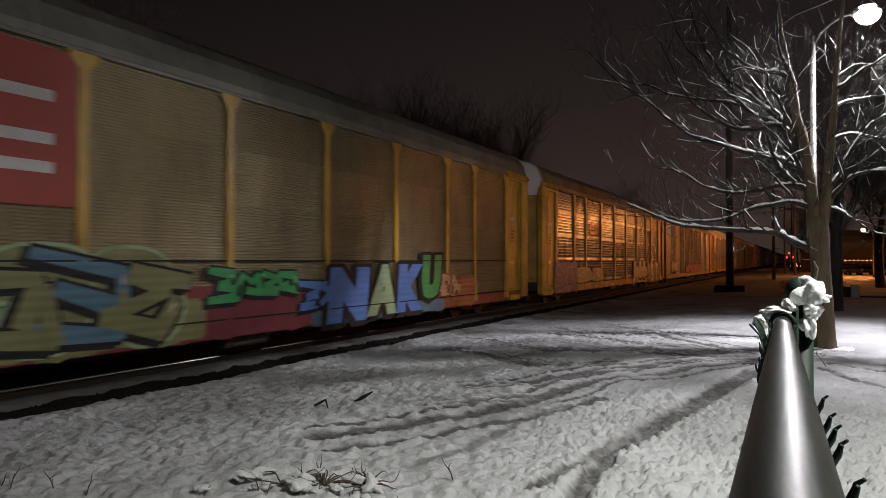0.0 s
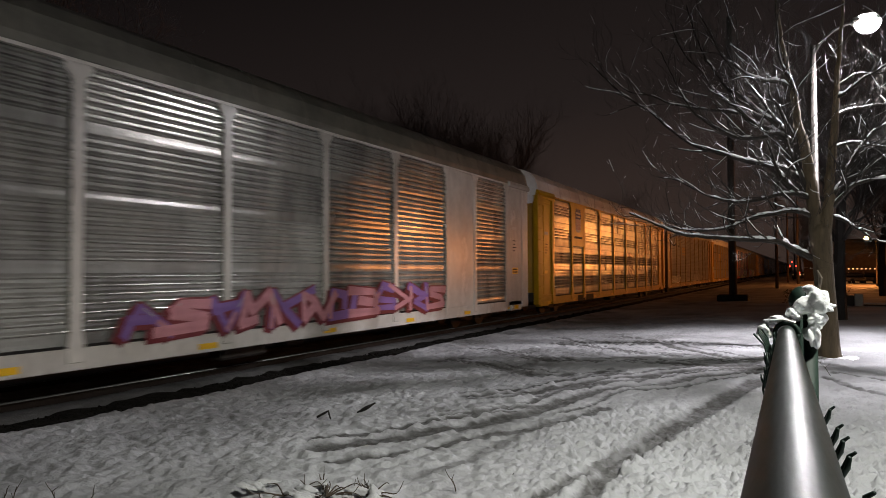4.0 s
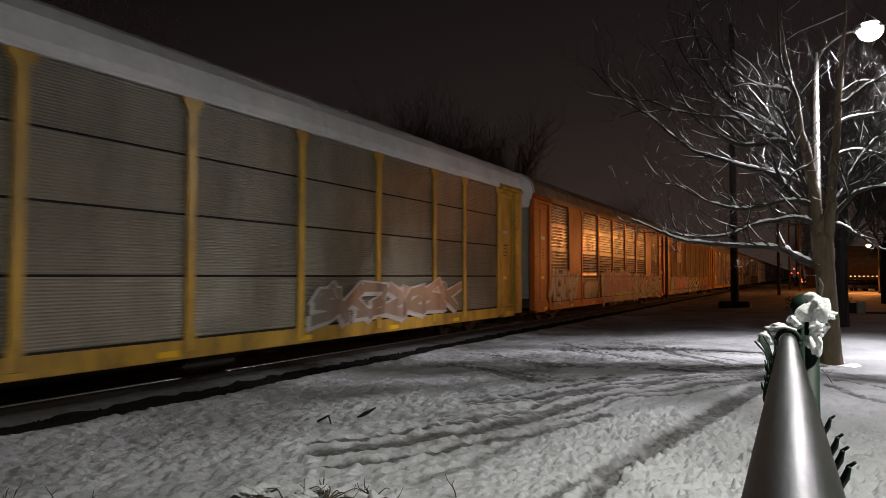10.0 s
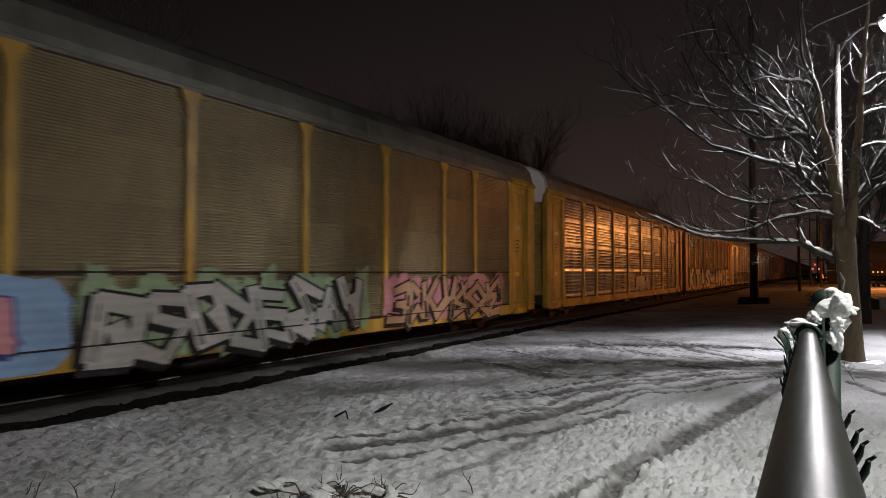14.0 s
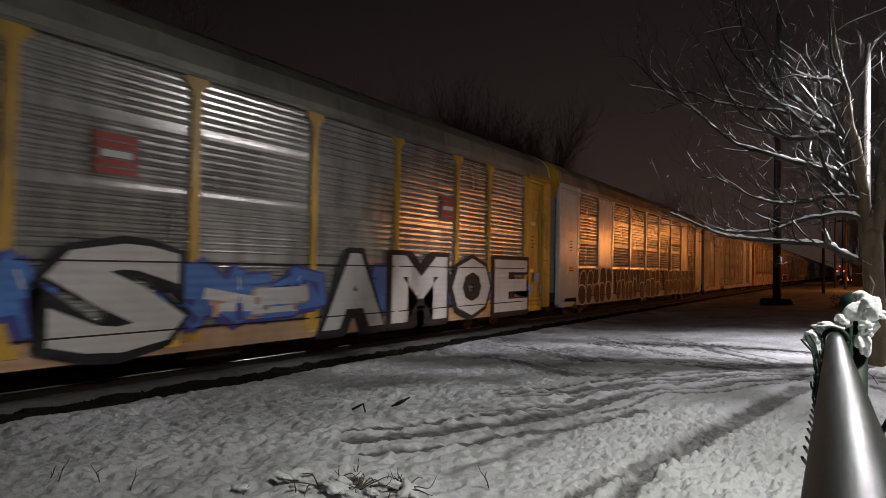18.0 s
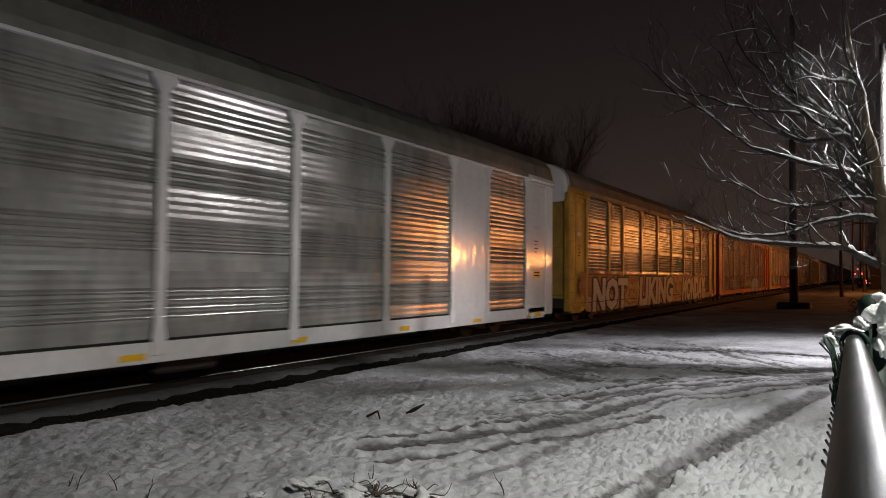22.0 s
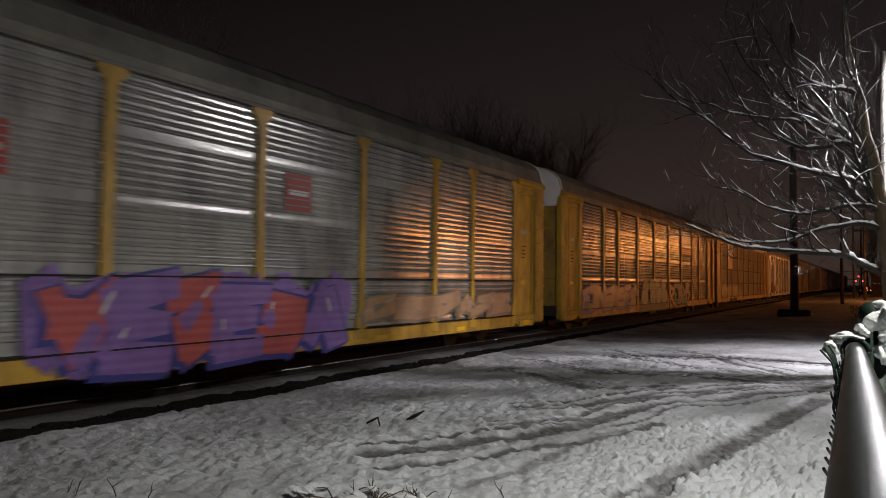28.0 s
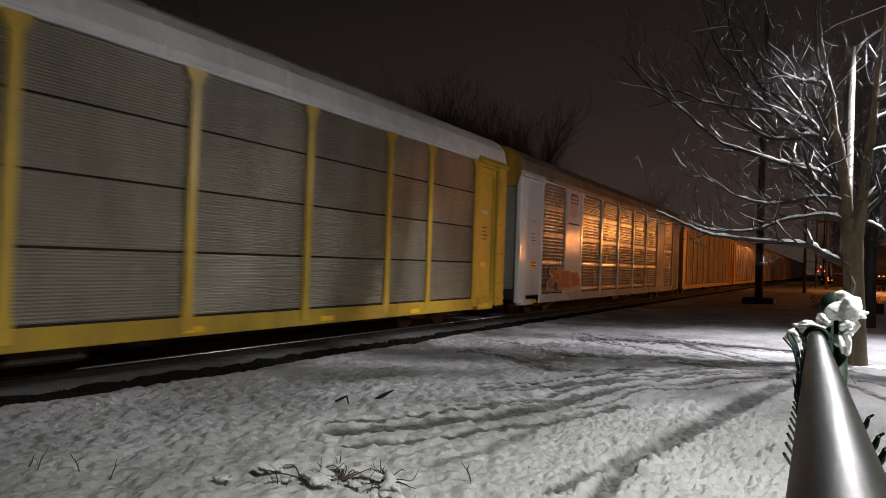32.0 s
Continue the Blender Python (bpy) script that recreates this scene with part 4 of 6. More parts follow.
def blob_letters(parent, y0, y1, z0, z1, fill, edge, count, seed, x=1.6, second="", fat=1.0, halo=""):
    """A sprayed piece that cannot be read: leaning, overlapping bars with a dark edge and shadow, two-toned fill and flicks."""
    rng = random.Random(seed)
    if halo:
        cloud(parent, y0 - 0.25, y1 + 0.25, z0 - 0.02, z1 + 0.22, halo, seed + 500, x - 0.004, spiky=True)
    x = paint_x(x)
    step, h = (y1 - y0) / count, z1 - z0
    rim = 0.05 if h > 0.9 else 0.035
    for k in range(count):
        form = rng.choice(FORMS)
        flip, over = rng.random() < 0.5, rng.random() < 0.5
        lean, w = rng.uniform(-0.3, 0.35), min(step, h) * rng.uniform(0.12, 0.16) * fat
        a, b = y0 + (k - 0.2) * step + w, y0 + (k + 1.2) * step - w
        lo, hi = z0 + w + h * rng.uniform(0, 0.1), z1 - w - h * rng.uniform(0, 0.18)
        path = []
        for u, v in form:
            u, v = (1 - u if flip else u), (1 - v if over else v)
            u, v = u + rng.uniform(-0.16, 0.16), v + rng.uniform(-0.12, 0.12)
            z = lo + (hi - lo) * v
            path.append((a + (b - a) * u + lean * (z - (lo + hi) / 2), z))
        widths = [w * rng.uniform(0.7, 1.4) for _ in path]
        lift = 0.0028 * (k % 2)
        for shift, name in ((0.1, "spray_shadow"), (0.0, "spray_edge")):
            bm = bmesh.new()
            bars(bm, x + lift - 0.024 * shift, [(p - shift, q - shift * 0.5) for p, q in path], widths, rim)
            spray(name, bm, edge, parent)
        bm = bmesh.new()
        bars(bm, x + lift + 0.0056, path, widths)
        spray("spray_paint", bm, second if second and k % 2 else fill, parent)
        i = max(range(len(path) - 1), key=lambda j: abs(path[j][1] - path[j + 1][1]))
        p, q = sorted((path[i], path[i + 1]), key=lambda c: c[1])
        bm = bmesh.new()
        bars(bm, x + lift + 0.0086, [p, (p[0] + (q[0] - p[0]) * 0.45, p[1] + (q[1] - p[1]) * 0.45)], [w * 0.8, w * 0.5])
        spray("spray_tone", bm, second or {"paint_white": "silver_dull", "paint_black": "grey_sheet"}.get(fill, edge), parent)
        bm = bmesh.new()
        bars(bm, x + lift + 0.0092, [(p[0] + (q[0] - p[0]) * 0.6, p[1] + (q[1] - p[1]) * 0.6 + w * 0.3), (p[0] + (q[0] - p[0]) * 0.9, p[1] + (q[1] - p[1]) * 0.9 + w * 0.3)], [w * 0.16, w * 0.1])
        spray("spray_flick", bm, "paint_white" if fill != "paint_white" else edge, parent)


def oval_letters(parent, y0, y1, z0, z1, fill, edge, count, seed, x=1.608):
    """Fat rounded bubble letters that cannot be read: tall ovals over squat ones, each with a pale rim."""
    rng = random.Random(seed)
    x, step, h = paint_x(x) - 0.002, (y1 - y0) / count, z1 - z0
    for k in range(count):
        for low in (0, 1):
            w = step * rng.uniform(0.36, 0.5)
            y = y0 + (k + 0.5 + rng.uniform(-0.16, 0.16)) * step
            a, b = (z0 + h * rng.uniform(0.35, 0.5), z1 - h * rng.uniform(0, 0.12)) if not low else (z0 + h * rng.uniform(0, 0.06), z0 + h * rng.uniform(0.5, 0.66))
            lean = rng.uniform(-0.2, 0.25)
            for grow, mat, lift in ((0.055, edge, 0.0), (0.0, fill, 0.0013)):
                out = []
                for i in range(20):
                    q = 2 * math.pi * i / 20
                    cy, cz = math.cos(q), math.sin(q)
                    zz = cz * ((b - a) / 2 + grow)
                    out.append((y + math.copysign(abs(cy) ** 0.8, cy) * (w + grow) + lean * zz, (a + b) / 2 + zz))
                part("spray_paint", prism(bmesh.new(), out, "x", x + lift + 0.0045 * low + 0.003 * (k % 2), x + lift + 0.0045 * low + 0.003 * (k % 2) + 0.001), mat, parent)


def sheet_seams(car, zs=(0.765, 1.825)):
    """The dark gaps between the rows of sheets, which cut through the sprayed letters."""
    for b in range(9):
        y0, y1 = POSTS[b] + 0.09, POSTS[b + 1] - 0.09
        w = round(y1 - y0, 3)
        for z in zs:
            put("sheet_seam", shared(("sheet_seam", w), lambda: box(1.55, 1.614, 0, w, 0, 0.026), "black"), car, (0, y0, z))


def patch(name, parent, y0, y1, z0, z1, material, x=1.6, thick=0.004, label=""):
    return part(name, box(x, x + thick, y0, y1, z0, z1), material, parent, label)


def shield(parent, y, z, w, h, x=1.6):
    """The railway's emblem as plain shapes: a blue head over a striped shield."""
    out = [(-0.5, 0.55), (-0.5, 0.12), (-0.36, 0.02), (0, -0.02), (0.36, 0.02), (0.5, 0.12), (0.5, 0.55), (0.38, 0.88), (0.2, 0.93), (0, 0.88), (-0.2, 0.93), (-0.38, 0.88)]
    part("emblem", prism(bmesh.new(), [(y + a * w, z + b * h) for a, b in out], "x", x, x + 0.004), "paint_white", parent)
    head = [(-0.5, 0.55), (0.5, 0.55), (0.56, 0.78), (0.4, 1.0), (0.2, 0.94), (0, 1.0), (-0.2, 0.94), (-0.4, 1.0), (-0.56, 0.78)]
    part("emblem_head", prism(bmesh.new(), [(y + a * w, z + b * h) for a, b in head], "x", x + 0.004, x + 0.007), "navy", parent)
    for b in (0.62, 0.76):
        part("emblem_bar", prism(bmesh.new(), [(y - 0.4 * w, z + b * h), (y + 0.4 * w, z + b * h), (y + 0.4 * w, z + (b + 0.07) * h), (y - 0.4 * w, z + (b + 0.07) * h)], "x", x + 0.007, x + 0.009), "paint_white", parent)
    for k in range(5):
        a = -0.4 + 0.2 * k
        part("emblem_stripe", prism(bmesh.new(), [(y + (a - 0.045) * w, z + 0.1 * h), (y + (a + 0.045) * w, z + 0.1 * h), (y + (a + 0.045) * w, z + 0.53 * h), (y + (a - 0.045) * w, z + 0.53 * h)], "x", x + 0.004, x + 0.006), "pink", parent)


def plate_bars(parent, y, z, w, rows, x, material="paint_black", gap=0.12):
    for k in range(rows):
        patch("marking", parent, y, y + w * (1.0 if k % 2 == 0 else 0.7), z - k * gap, z - k * gap + 0.03, material, x, 0.003)


def make_car(label, paint="yellow", sheets="silver_dull", style="ribbed", top="roof_dark", hood_mat="hood_frost", flare=True, plain=(), sill="", colour_end="", door="", chord="", seams=False):
    """An enclosed railway car for motor vehicles, its near side towards +x, leading end at y = 0."""
    car = thing("autorack_car", label, "railway car", "cars of the passing train")
    end = colour_end or paint
    put("underframe", shared("underframe", lambda: box(-1.35, 1.35, 0.5, LENGTH - 0.5, 0.68, 0.95), "black"), car)
    put("roof", shared("roof", roof, top), car)
    put("roof_ribs", shared("roof_ribs", roof_seams, top), car)
    for s, name in ((1, "side_sill"), (-1, "side_sill")):
        put(name, shared(("side_sill", s), lambda: block(block(box(*sorted((s * 1.5, s * 1.575)), 1.95, LENGTH - 1.95, 0.44, 0.76, 0.01), *sorted((s * 1.5, s * 1.575)), 0.1, 1.945, 0.56, 0.76, 0.01), *sorted((s * 1.5, s * 1.575)), LENGTH - 1.945, LENGTH - 0.1, 0.56, 0.76, 0.01), sill or paint), car)
    put("sill_lip", shared("sill_lip", lambda: box(1.42, 1.497, 1.95, LENGTH - 1.95, 0.45, 0.6), "black"), car)
    put("floor_gap", shared("floor_gap", lambda: box(1.46, 1.56, 2.0, 25.35, 0.755, 0.795), "black"), car)
    put("top_chord", shared("top_chord", lambda: box(1.5, 1.6, 0.05, LENGTH - 0.05, 4.87, 4.935), chord or ("roof_dark" if "yellow" in paint else paint)), car)
    put("inner_wall", shared("inner_wall", lambda: box(1.44, 1.48, 1.9, 25.45, 0.8, 4.9), "black"), car)
    far = shared("far_wall", lambda: box(-1.56, -1.5, 0.1, LENGTH - 0.1, 0.76, 4.93), sheets)
    put("far_wall", far, car)
    pm = shared(("side_post", flare), lambda: side_post(flare), paint)
    for y in POSTS:
        put("side_post", pm, car, (0, y, 0))
    for b in range(9):
        y0, y1 = POSTS[b] + 0.05, POSTS[b + 1] - 0.05
        w = round(y1 - y0, 3)
        if b in plain:
            put("plain_panel", shared(("plain_panel", w), lambda: box(1.5, 1.565, -0.05, w + 0.05, 0.6, 4.88, 0.006), paint), car, (0, y0, 0))
            continue
        for z0, z1 in (ROWS if seams else CLOSED_ROWS):
            h = round(z1 - z0, 3)
            put("side_sheet", shared(("side_sheet", w, h, style), lambda: sheet(w, h, style), sheets), car, (1.525, y0, z0))
    for y0 in (0.02, 25.4):
        for name, (xa, xb, ya, yb, za, zb), edge in (FLUSH if "white" in end else PANEL):
            if y0 > 1:
                ya, yb = 1.95 - yb, 1.95 - ya
            put(name, shared((name, za, y0 > 1), lambda: box(xa, xb, ya, yb, za, zb, edge), end), car, (0, y0, 0))
        put("door_track", shared("door_track", lambda: box(1.5, 1.6, 0.02, 1.94, 4.73, 4.828, 0.01), end), car, (0, y0, 0))
        put("end_cap", shared("end_cap", lambda: prism(bmesh.new(), [(1.48, 4.83), (1.66, 4.83), (1.70, 4.9), (1.64, 5.02), (1.5, 5.03)], "y", 0.0, 1.97), end), car, (0, y0, 0))
        put("end_step", shared("end_step", lambda: box(1.4, 1.64, 0.2, 1.2, 0.42, 0.62, 0.02), end), car, (0, y0, 0))
    put("corner_post", shared(("corner_post", "white" in end), lambda: corner_post(1.6 if "white" in end else 1.64), end), car)
    put("corner_post", shared(("corner_post", "white" in end), lambda: corner_post(1.6 if "white" in end else 1.64), end), car, (0, LENGTH - 0.6, 0))
    for y in (0, LENGTH - 0.6):
        for k in range(0 if "white" in end else 9):
            put("rung", shared("rung", rung, end), car, (0, y, 0.75 + 0.46 * k))
    d = door or end
    for s in (-1, 1):
        put("end_door", shared(("end_door", s), lambda: end_door(s), d), car)
        o = put("end_door", shared(("end_door", s), lambda: end_door(s), d), car, (0, LENGTH, 0))
        o.rotation_euler = (0, 0, math.pi)
        for o in car.children:
            if o.name.startswith("end_door") and len(o.children) == 0:
                for z in (1.05, 1.9, 2.8, 3.7, 4.42):
                    put("door_rib", shared(("door_rib", s), lambda: door_rib(s), d), o, (0, 0, z))
        o = put("far_corner", shared("far_corner", lambda: box(-1.62, -1.4, 0.0, 0.3, 0.5, 4.86, 0.02), end), car, (0, 0 if s > 0 else LENGTH - 0.3, 0))
    put("end_hood", shared("end_hood", hood, hood_mat), car)
    o = put("end_hood", shared("end_hood", hood, hood_mat), car, (0, LENGTH, 0))
    o.rotation_euler = (0, 0, math.pi)
    put("end_sill", shared("end_sill", lambda: box(-1.45, 1.45, 0.0, 0.35, 0.6, 0.96, 0.02), "bogie"), car)
    put("end_sill", shared("end_sill", lambda: box(-1.45, 1.45, 0.0, 0.35, 0.6, 0.96, 0.02), "bogie"), car, (0, LENGTH - 0.35, 0))
    put("coupler", shared("coupler", coupler, "bogie"), car)
    o = put("coupler", shared("coupler", coupler, "bogie"), car, (0, LENGTH, 0))
    o.rotation_euler = (0, 0, math.pi)
    for y in (3.6, 23.75):
        bog = put("bogie", shared("bogie_bolster", lambda: box(-0.9, 0.9, -0.22, 0.22, 0.35, 0.62, 0.02), "bogie"), car, (0, y, 0))
        for s in (-1, 1):
            put("side_frame", shared(("side_frame", s), lambda: side_frame(s), "bogie"), bog)
            put("wheelset", shared("wheelset", wheelset, "bogie"), bog, (0, s * 0.89, 0))
    for k in range(8):
        put("reflector", shared("reflector", lambda: box(0, 0.005, 0, 0.42, 0, 0.1), "reflector"), car, (1.576, 1.25 + 3.45 * k, 0.5))
    put("brake_gear", shared("brake_gear", lambda: block(box(0.9, 1.3, 12.4, 13.6, 0.2, 0.7, 0.05), 0.85, 1.25, 14.2, 14.8, 0.28, 0.7, 0.05), "bogie"), car)
    face = 1.577 if "white" in end else 1.537
    plate_bars(car, 1.1, 2.9, 0.3, 4, face, "black", 0.12)
    plate_bars(car, 25.9, 2.9, 0.3, 4, face, "black", 0.12)
    for y in (0.95, 25.75):
        big = "white" in end
        p = patch("notice_plate", car, y + 0.1, y + (0.62 if big else 0.4), 1.72, 1.95 if big else 1.84, "reflector", face)
        for k in range(2 if big else 0):
            part("notice_bar", box(face + 0.004, face + 0.006, y + 0.14, y + 0.55, 1.77 + 0.1 * k, 1.81 + 0.1 * k), "black", p)
        patch("reflector", car, y + 0.1, y + 0.5, 0.47, 0.62, "reflector", 1.642)
        patch("marking", car, y + 0.1, y + 0.5, 3.3, 3.42, "paint_white", face)
    return car


# ---- the train: car by car, in running order ----
def sign_board(car, y0, y1, z0, z1, material, x=1.56):
    return patch("sign_board", car, y0, y1, z0, z1, material, x, 0.03)


def yellow_mark(car, y, z):
    """The railway's yellow mark as plain shapes: three blocks with dark slots over a long bar."""
    patch("emblem_bar", car, y, y + 1.6, z, z + 0.13, "yellow_bright", 1.588, 0.008)
    for k in range(3):
        patch("emblem_block", car, y + 0.56 * k, y + 0.46 + 0.56 * k, z + 0.22, z + 0.68, "yellow_bright", 1.588, 0.008)
        patch("emblem_slot", car, y + 0.15 + 0.56 * k, y + 0.46 + 0.56 * k - 0.15 * (k % 2), z + 0.39, z + 0.51, "grey_sheet", 1.597)


TRAIN = {}


def make_train():
    c = TRAIN[-1] = make_car("grimy brown and yellow autorack car of the passing train", sheets="brown_sheet", style="fine")

    c = TRAIN[0] = make_car("brown grimy autorack car with yellow posts and bright sprayed letters", sheets="brown_sheet", style="fine", sill="maroon")
    sign_board(c, 6.62, 9.24, 2.6, 4.8, "red")
    for z in (3.05, 3.45, 4.05):
        patch("sign_bar", c, 6.9, 8.9, z, z + 0.16, "paint_white", 1.592)
    cloud(c, 6.2, 11.6, 0.42, 1.3, "olive", 301, 1.6)
    oval_letters(c, 6.3, 11.2, 0.45, 2.15, "olive", "pale_green", 3, 3, 1.606)
    blob_letters(c, 6.6, 11.1, 0.5, 2.0, "steel_blue", "paint_black", 4, 6, 1.622, "olive", 0.8)
    blob_letters(c, 11.8, 14.1, 1.1, 1.75, "green", "paint_black", 4, 4, 1.608)
    cloud(c, 10.9, 15.2, 0.4, 1.5, "maroon", 302, 1.596)
    cloud(c, 19.9, 22.6, 0.4, 1.45, "rust_red", 303, 1.596)
    for w, a, b, col, z in (("N", 15.05, 16.6, "blue", 0.44), ("A", 16.6, 17.95, "pale_green", 0.5), ("K", 17.95, 19.3, "blue", 0.5), ("U", 19.2, 20.3, "green", 0.75)):
        lettering("sprayed_letter", w, b - a, 1.25, col, "paint_black", c, a, z, 1.618, 0.12, 0.1, 0.08)
    cloud(c, 14.6, 20.5, 0.4, 0.8, "steel_blue", 304, 1.602)
    blob_letters(c, 14.2, 15.4, 0.8, 1.5, "blue", "paint_black", 2, 8, 1.606)
    blob_letters(c, 20.4, 21.6, 0.75, 1.45, "tan", "maroon", 2, 5, 1.608)

    c = TRAIN[1] = make_car("silver ribbed autorack car with yellow posts and white sprayed letters", sheets="silver_dull")
    oval_letters(c, 1.7, 4.9, 0.42, 1.9, "navy", "purple", 4, 11, 1.61)
    blob_letters(c, 1.9, 4.8, 0.5, 1.8, "purple", "navy", 4, 14, 1.622, "", 0.5)
    blob_letters(c, 4.7, 9.5, 0.85, 1.5, "silver_dull", "grey_sheet", 6, 12, 1.6)
    # the railway's red mark as plain shapes: an open frame and three slanted bars
    for y0, y1, z0, z1 in ((7.1, 7.28, 3.1, 3.68), (7.28, 7.95, 3.5, 3.68), (7.28, 7.95, 3.1, 3.28)):
        patch("emblem_bar", c, y0, y1, z0, z1, "red", 1.586, 0.01)
    for k in range(3):
        o = prism(bmesh.new(), [(8.0 + 0.27 * k, 3.08), (8.2 + 0.27 * k, 3.08), (8.3 + 0.27 * k, 3.66), (8.1 + 0.27 * k, 3.66)], "x", 1.586, 1.595)
        part("emblem_bar", o, "red", c)
    for k in range(4):
        patch("marking", c, 7.0 + 0.56 * k, 7.4 + 0.56 * k, 2.9, 2.99, "black", 1.586)
    lettering("sprayed_letters", "Jabb", 4.5, 1.4, "paint_white", "paint_black", c, 16.6, 0.4, 1.612, 0.05, 0.07, 0.08)
    blob_letters(c, 21.4, 25.6, 0.4, 1.75, "paint_white", "grey_sheet", 6, 13, 1.608, "silver_dull", halo="maroon")

    c = TRAIN[2] = make_car("dirty white autorack car with black and white spray paint", paint="white_dirty", sheets="silver", plain=(1, 7), door="pale_grey", hood_mat="white_dirty", flare=False)
    blob_letters(c, 2.3, 6.0, 0.8, 1.9, "paint_white", "paint_black", 5, 24, 1.608, fat=1.15)
    cloud(c, 0.7, 1.5, 2.6, 3.3, "grey_sheet", 25, 1.6, 2, True)
    blob_letters(c, 10.0, 20.5, 0.75, 1.55, "purple", "maroon", 12, 22, 1.608, "pink", 0.7)

    c = TRAIN[3] = make_car("clean bright yellow autorack car with silver sheets and a white roof", paint="yellow_bright", sheets="silver", style="group", seams=True, top="roof_white", chord="yellow_bright")
    sign_board(c, 4.6, 6.5, 2.95, 4.88, "yellow_bright")
    shield(c, 5.52, 3.6, 0.8, 1.1, 1.592)
    patch("sign_bar", c, 4.95, 6.15, 3.3, 3.4, "black", 1.592)
    patch("number_board", c, 5.4, 6.6, 0.42, 0.7, "black", 1.578)
    patch("number_board", c, 6.75, 8.0, 0.42, 0.7, "black", 1.578)

    c = TRAIN[4] = make_car("weathered grey autorack car with yellow posts and a yellow sign", paint="yellow_dull", sheets="dim_silver", style="ribbed")
    yellow_mark(c, 7.35, 3.1)
    blob_letters(c, 2.2, 6.2, 0.85, 1.4, "dim_silver", "roof_white", 5, 31, 1.6)
    blob_letters(c, 14.5, 18.0, 0.85, 1.45, "dim_silver", "paint_white", 5, 32, 1.6)

    c = TRAIN[5] = make_car("flat grey autorack car with yellow posts and a frosted roof", sheets="grey_sheet", style="fine", seams=True, top="roof_white", flare=False, chord="roof_white")
    yellow_mark(c, 7.35, 3.1)
    blob_letters(c, 15.4, 22.3, 0.8, 1.75, "grey_sheet", "paint_white", 7, 37, 1.6, "dim_silver", 0.75)
    blob_letters(c, 0.9, 1.9, 1.5, 2.2, "pale_green", "yellow", 2, 36, 1.6)
    patch("number_board", c, 6.6, 8.9, 0.42, 0.68, "roof_white", 1.578)

    c = TRAIN[6] = make_car("orange autorack car with silver sheets under purple and white spray paint", paint="orange", sheets="silver_dull", plain=(1, 7), hood_mat="hood_frost", door="pale_grey", flare=False)
    blob_letters(c, 2.1, 5.5, 0.65, 2.1, "paint_white", "grey_sheet", 5, 41, 1.608)
    blob_letters(c, 6.9, 9.1, 0.8, 1.7, "silver_dull", "teal", 3, 42, 1.608)
    cloud(c, 9.9, 16.3, 0.5, 2.35, "pale_green", 61, 1.596, spiky=True)
    cloud(c, 10.4, 16.1, 0.44, 2.15, "purple", 62, 1.604)
    blob_letters(c, 10.4, 16.0, 0.45, 2.2, "purple", "grey_sheet", 5, 43, 1.612, fat=1.5)
    cloud(c, 12.6, 16.2, 0.45, 1.0, "pale_green", 47, 1.63, 4)
    blob_letters(c, 16.3, 25.8, 0.45, 1.9, "silver_dull", "paint_white", 9, 44, 1.608, "teal", 0.7, halo="purple")
    patch("notice_plate", c, 25.9, 26.7, 2.0, 2.2, "reflector", 1.577)

    c = TRAIN[7] = make_car("brown autorack car with yellow posts, an emblem and pink-blue spray paint", sheets="brown_sheet", style="fine", flare=False, hood_mat="hood_frost")
    sign_board(c, 4.65, 6.55, 2.95, 4.88, "white_dirty")
    shield(c, 5.6, 3.5, 0.85, 1.15, 1.592)
    cloud(c, 1.7, 9.95, 0.42, 2.1, "sky", 71, 1.598, 9)
    cloud(c, 1.6, 9.9, 0.42, 1.5, "sky", 72, 1.602, 7)
    blob_letters(c, 3.3, 9.4, 0.55, 1.8, "pink", "navy", 7, 51, 1.61, fat=1.5)
    blob_letters(c, 10.6, 17.0, 0.4, 1.8, "paint_white", "paint_black", 8, 52, 1.608, fat=1.0, halo="pale_green")
    blob_letters(c, 18.2, 24.4, 0.5, 1.7, "tan", "paint_black", 8, 53, 1.608, fat=0.85, halo="pink")
    for k in range(7):
        bm = bmesh.new()
        tube(bm, [(1.585, 1.0, 4.4 - 0.36 * k), (1.585, 1.3, 4.25 - 0.36 * k), (1.585, 1.05, 4.15 - 0.36 * k), (1.585, 1.3, 4.05 - 0.36 * k)], [0.02] * 4, 4)
        part("spray_paint", bm, "paint_black", c)

    c = TRAIN[8] = make_car("silver ribbed autorack car with yellow posts and little paint", sheets="silver")
    blob_letters(c, 14.0, 17.0, 0.8, 1.6, "silver_dull", "teal", 3, 56, 1.6)

    c = TRAIN[9] = make_car("silver autorack car with yellow posts and huge white letters", sheets="silver_dull")
    patch("sprayed_field", c, 2.2, 25.5, 0.4, 0.76, "tan", 1.577)
    for a, b, w in ((1.75, 3.95, "K"), (4.45, 6.6, "T"), (7.05, 9.1, "A"), (9.75, 12.0, "S"), (15.3, 17.4, "A"), (17.7, 20.2, "M"), (20.5, 22.7, "O"), (23.0, 25.4, "E")):
        lettering("sprayed_letters", w, b - a, 1.6, "paint_white", "paint_black", c, a + 0.1, 0.5, 1.618, fat=0.05, rim=0.11)
    for k, (a, b) in enumerate(((4.0, 4.5), (6.3, 7.2), (9.0, 9.8), (11.9, 15.2), (17.2, 17.9), (20.0, 20.7), (22.6, 23.2))):
        blob_letters(c, a - 0.2, b + 0.2, 0.8, 1.9, "blue", "navy", max(1, round((b - a) / 0.7)), 60 + k, 1.604)
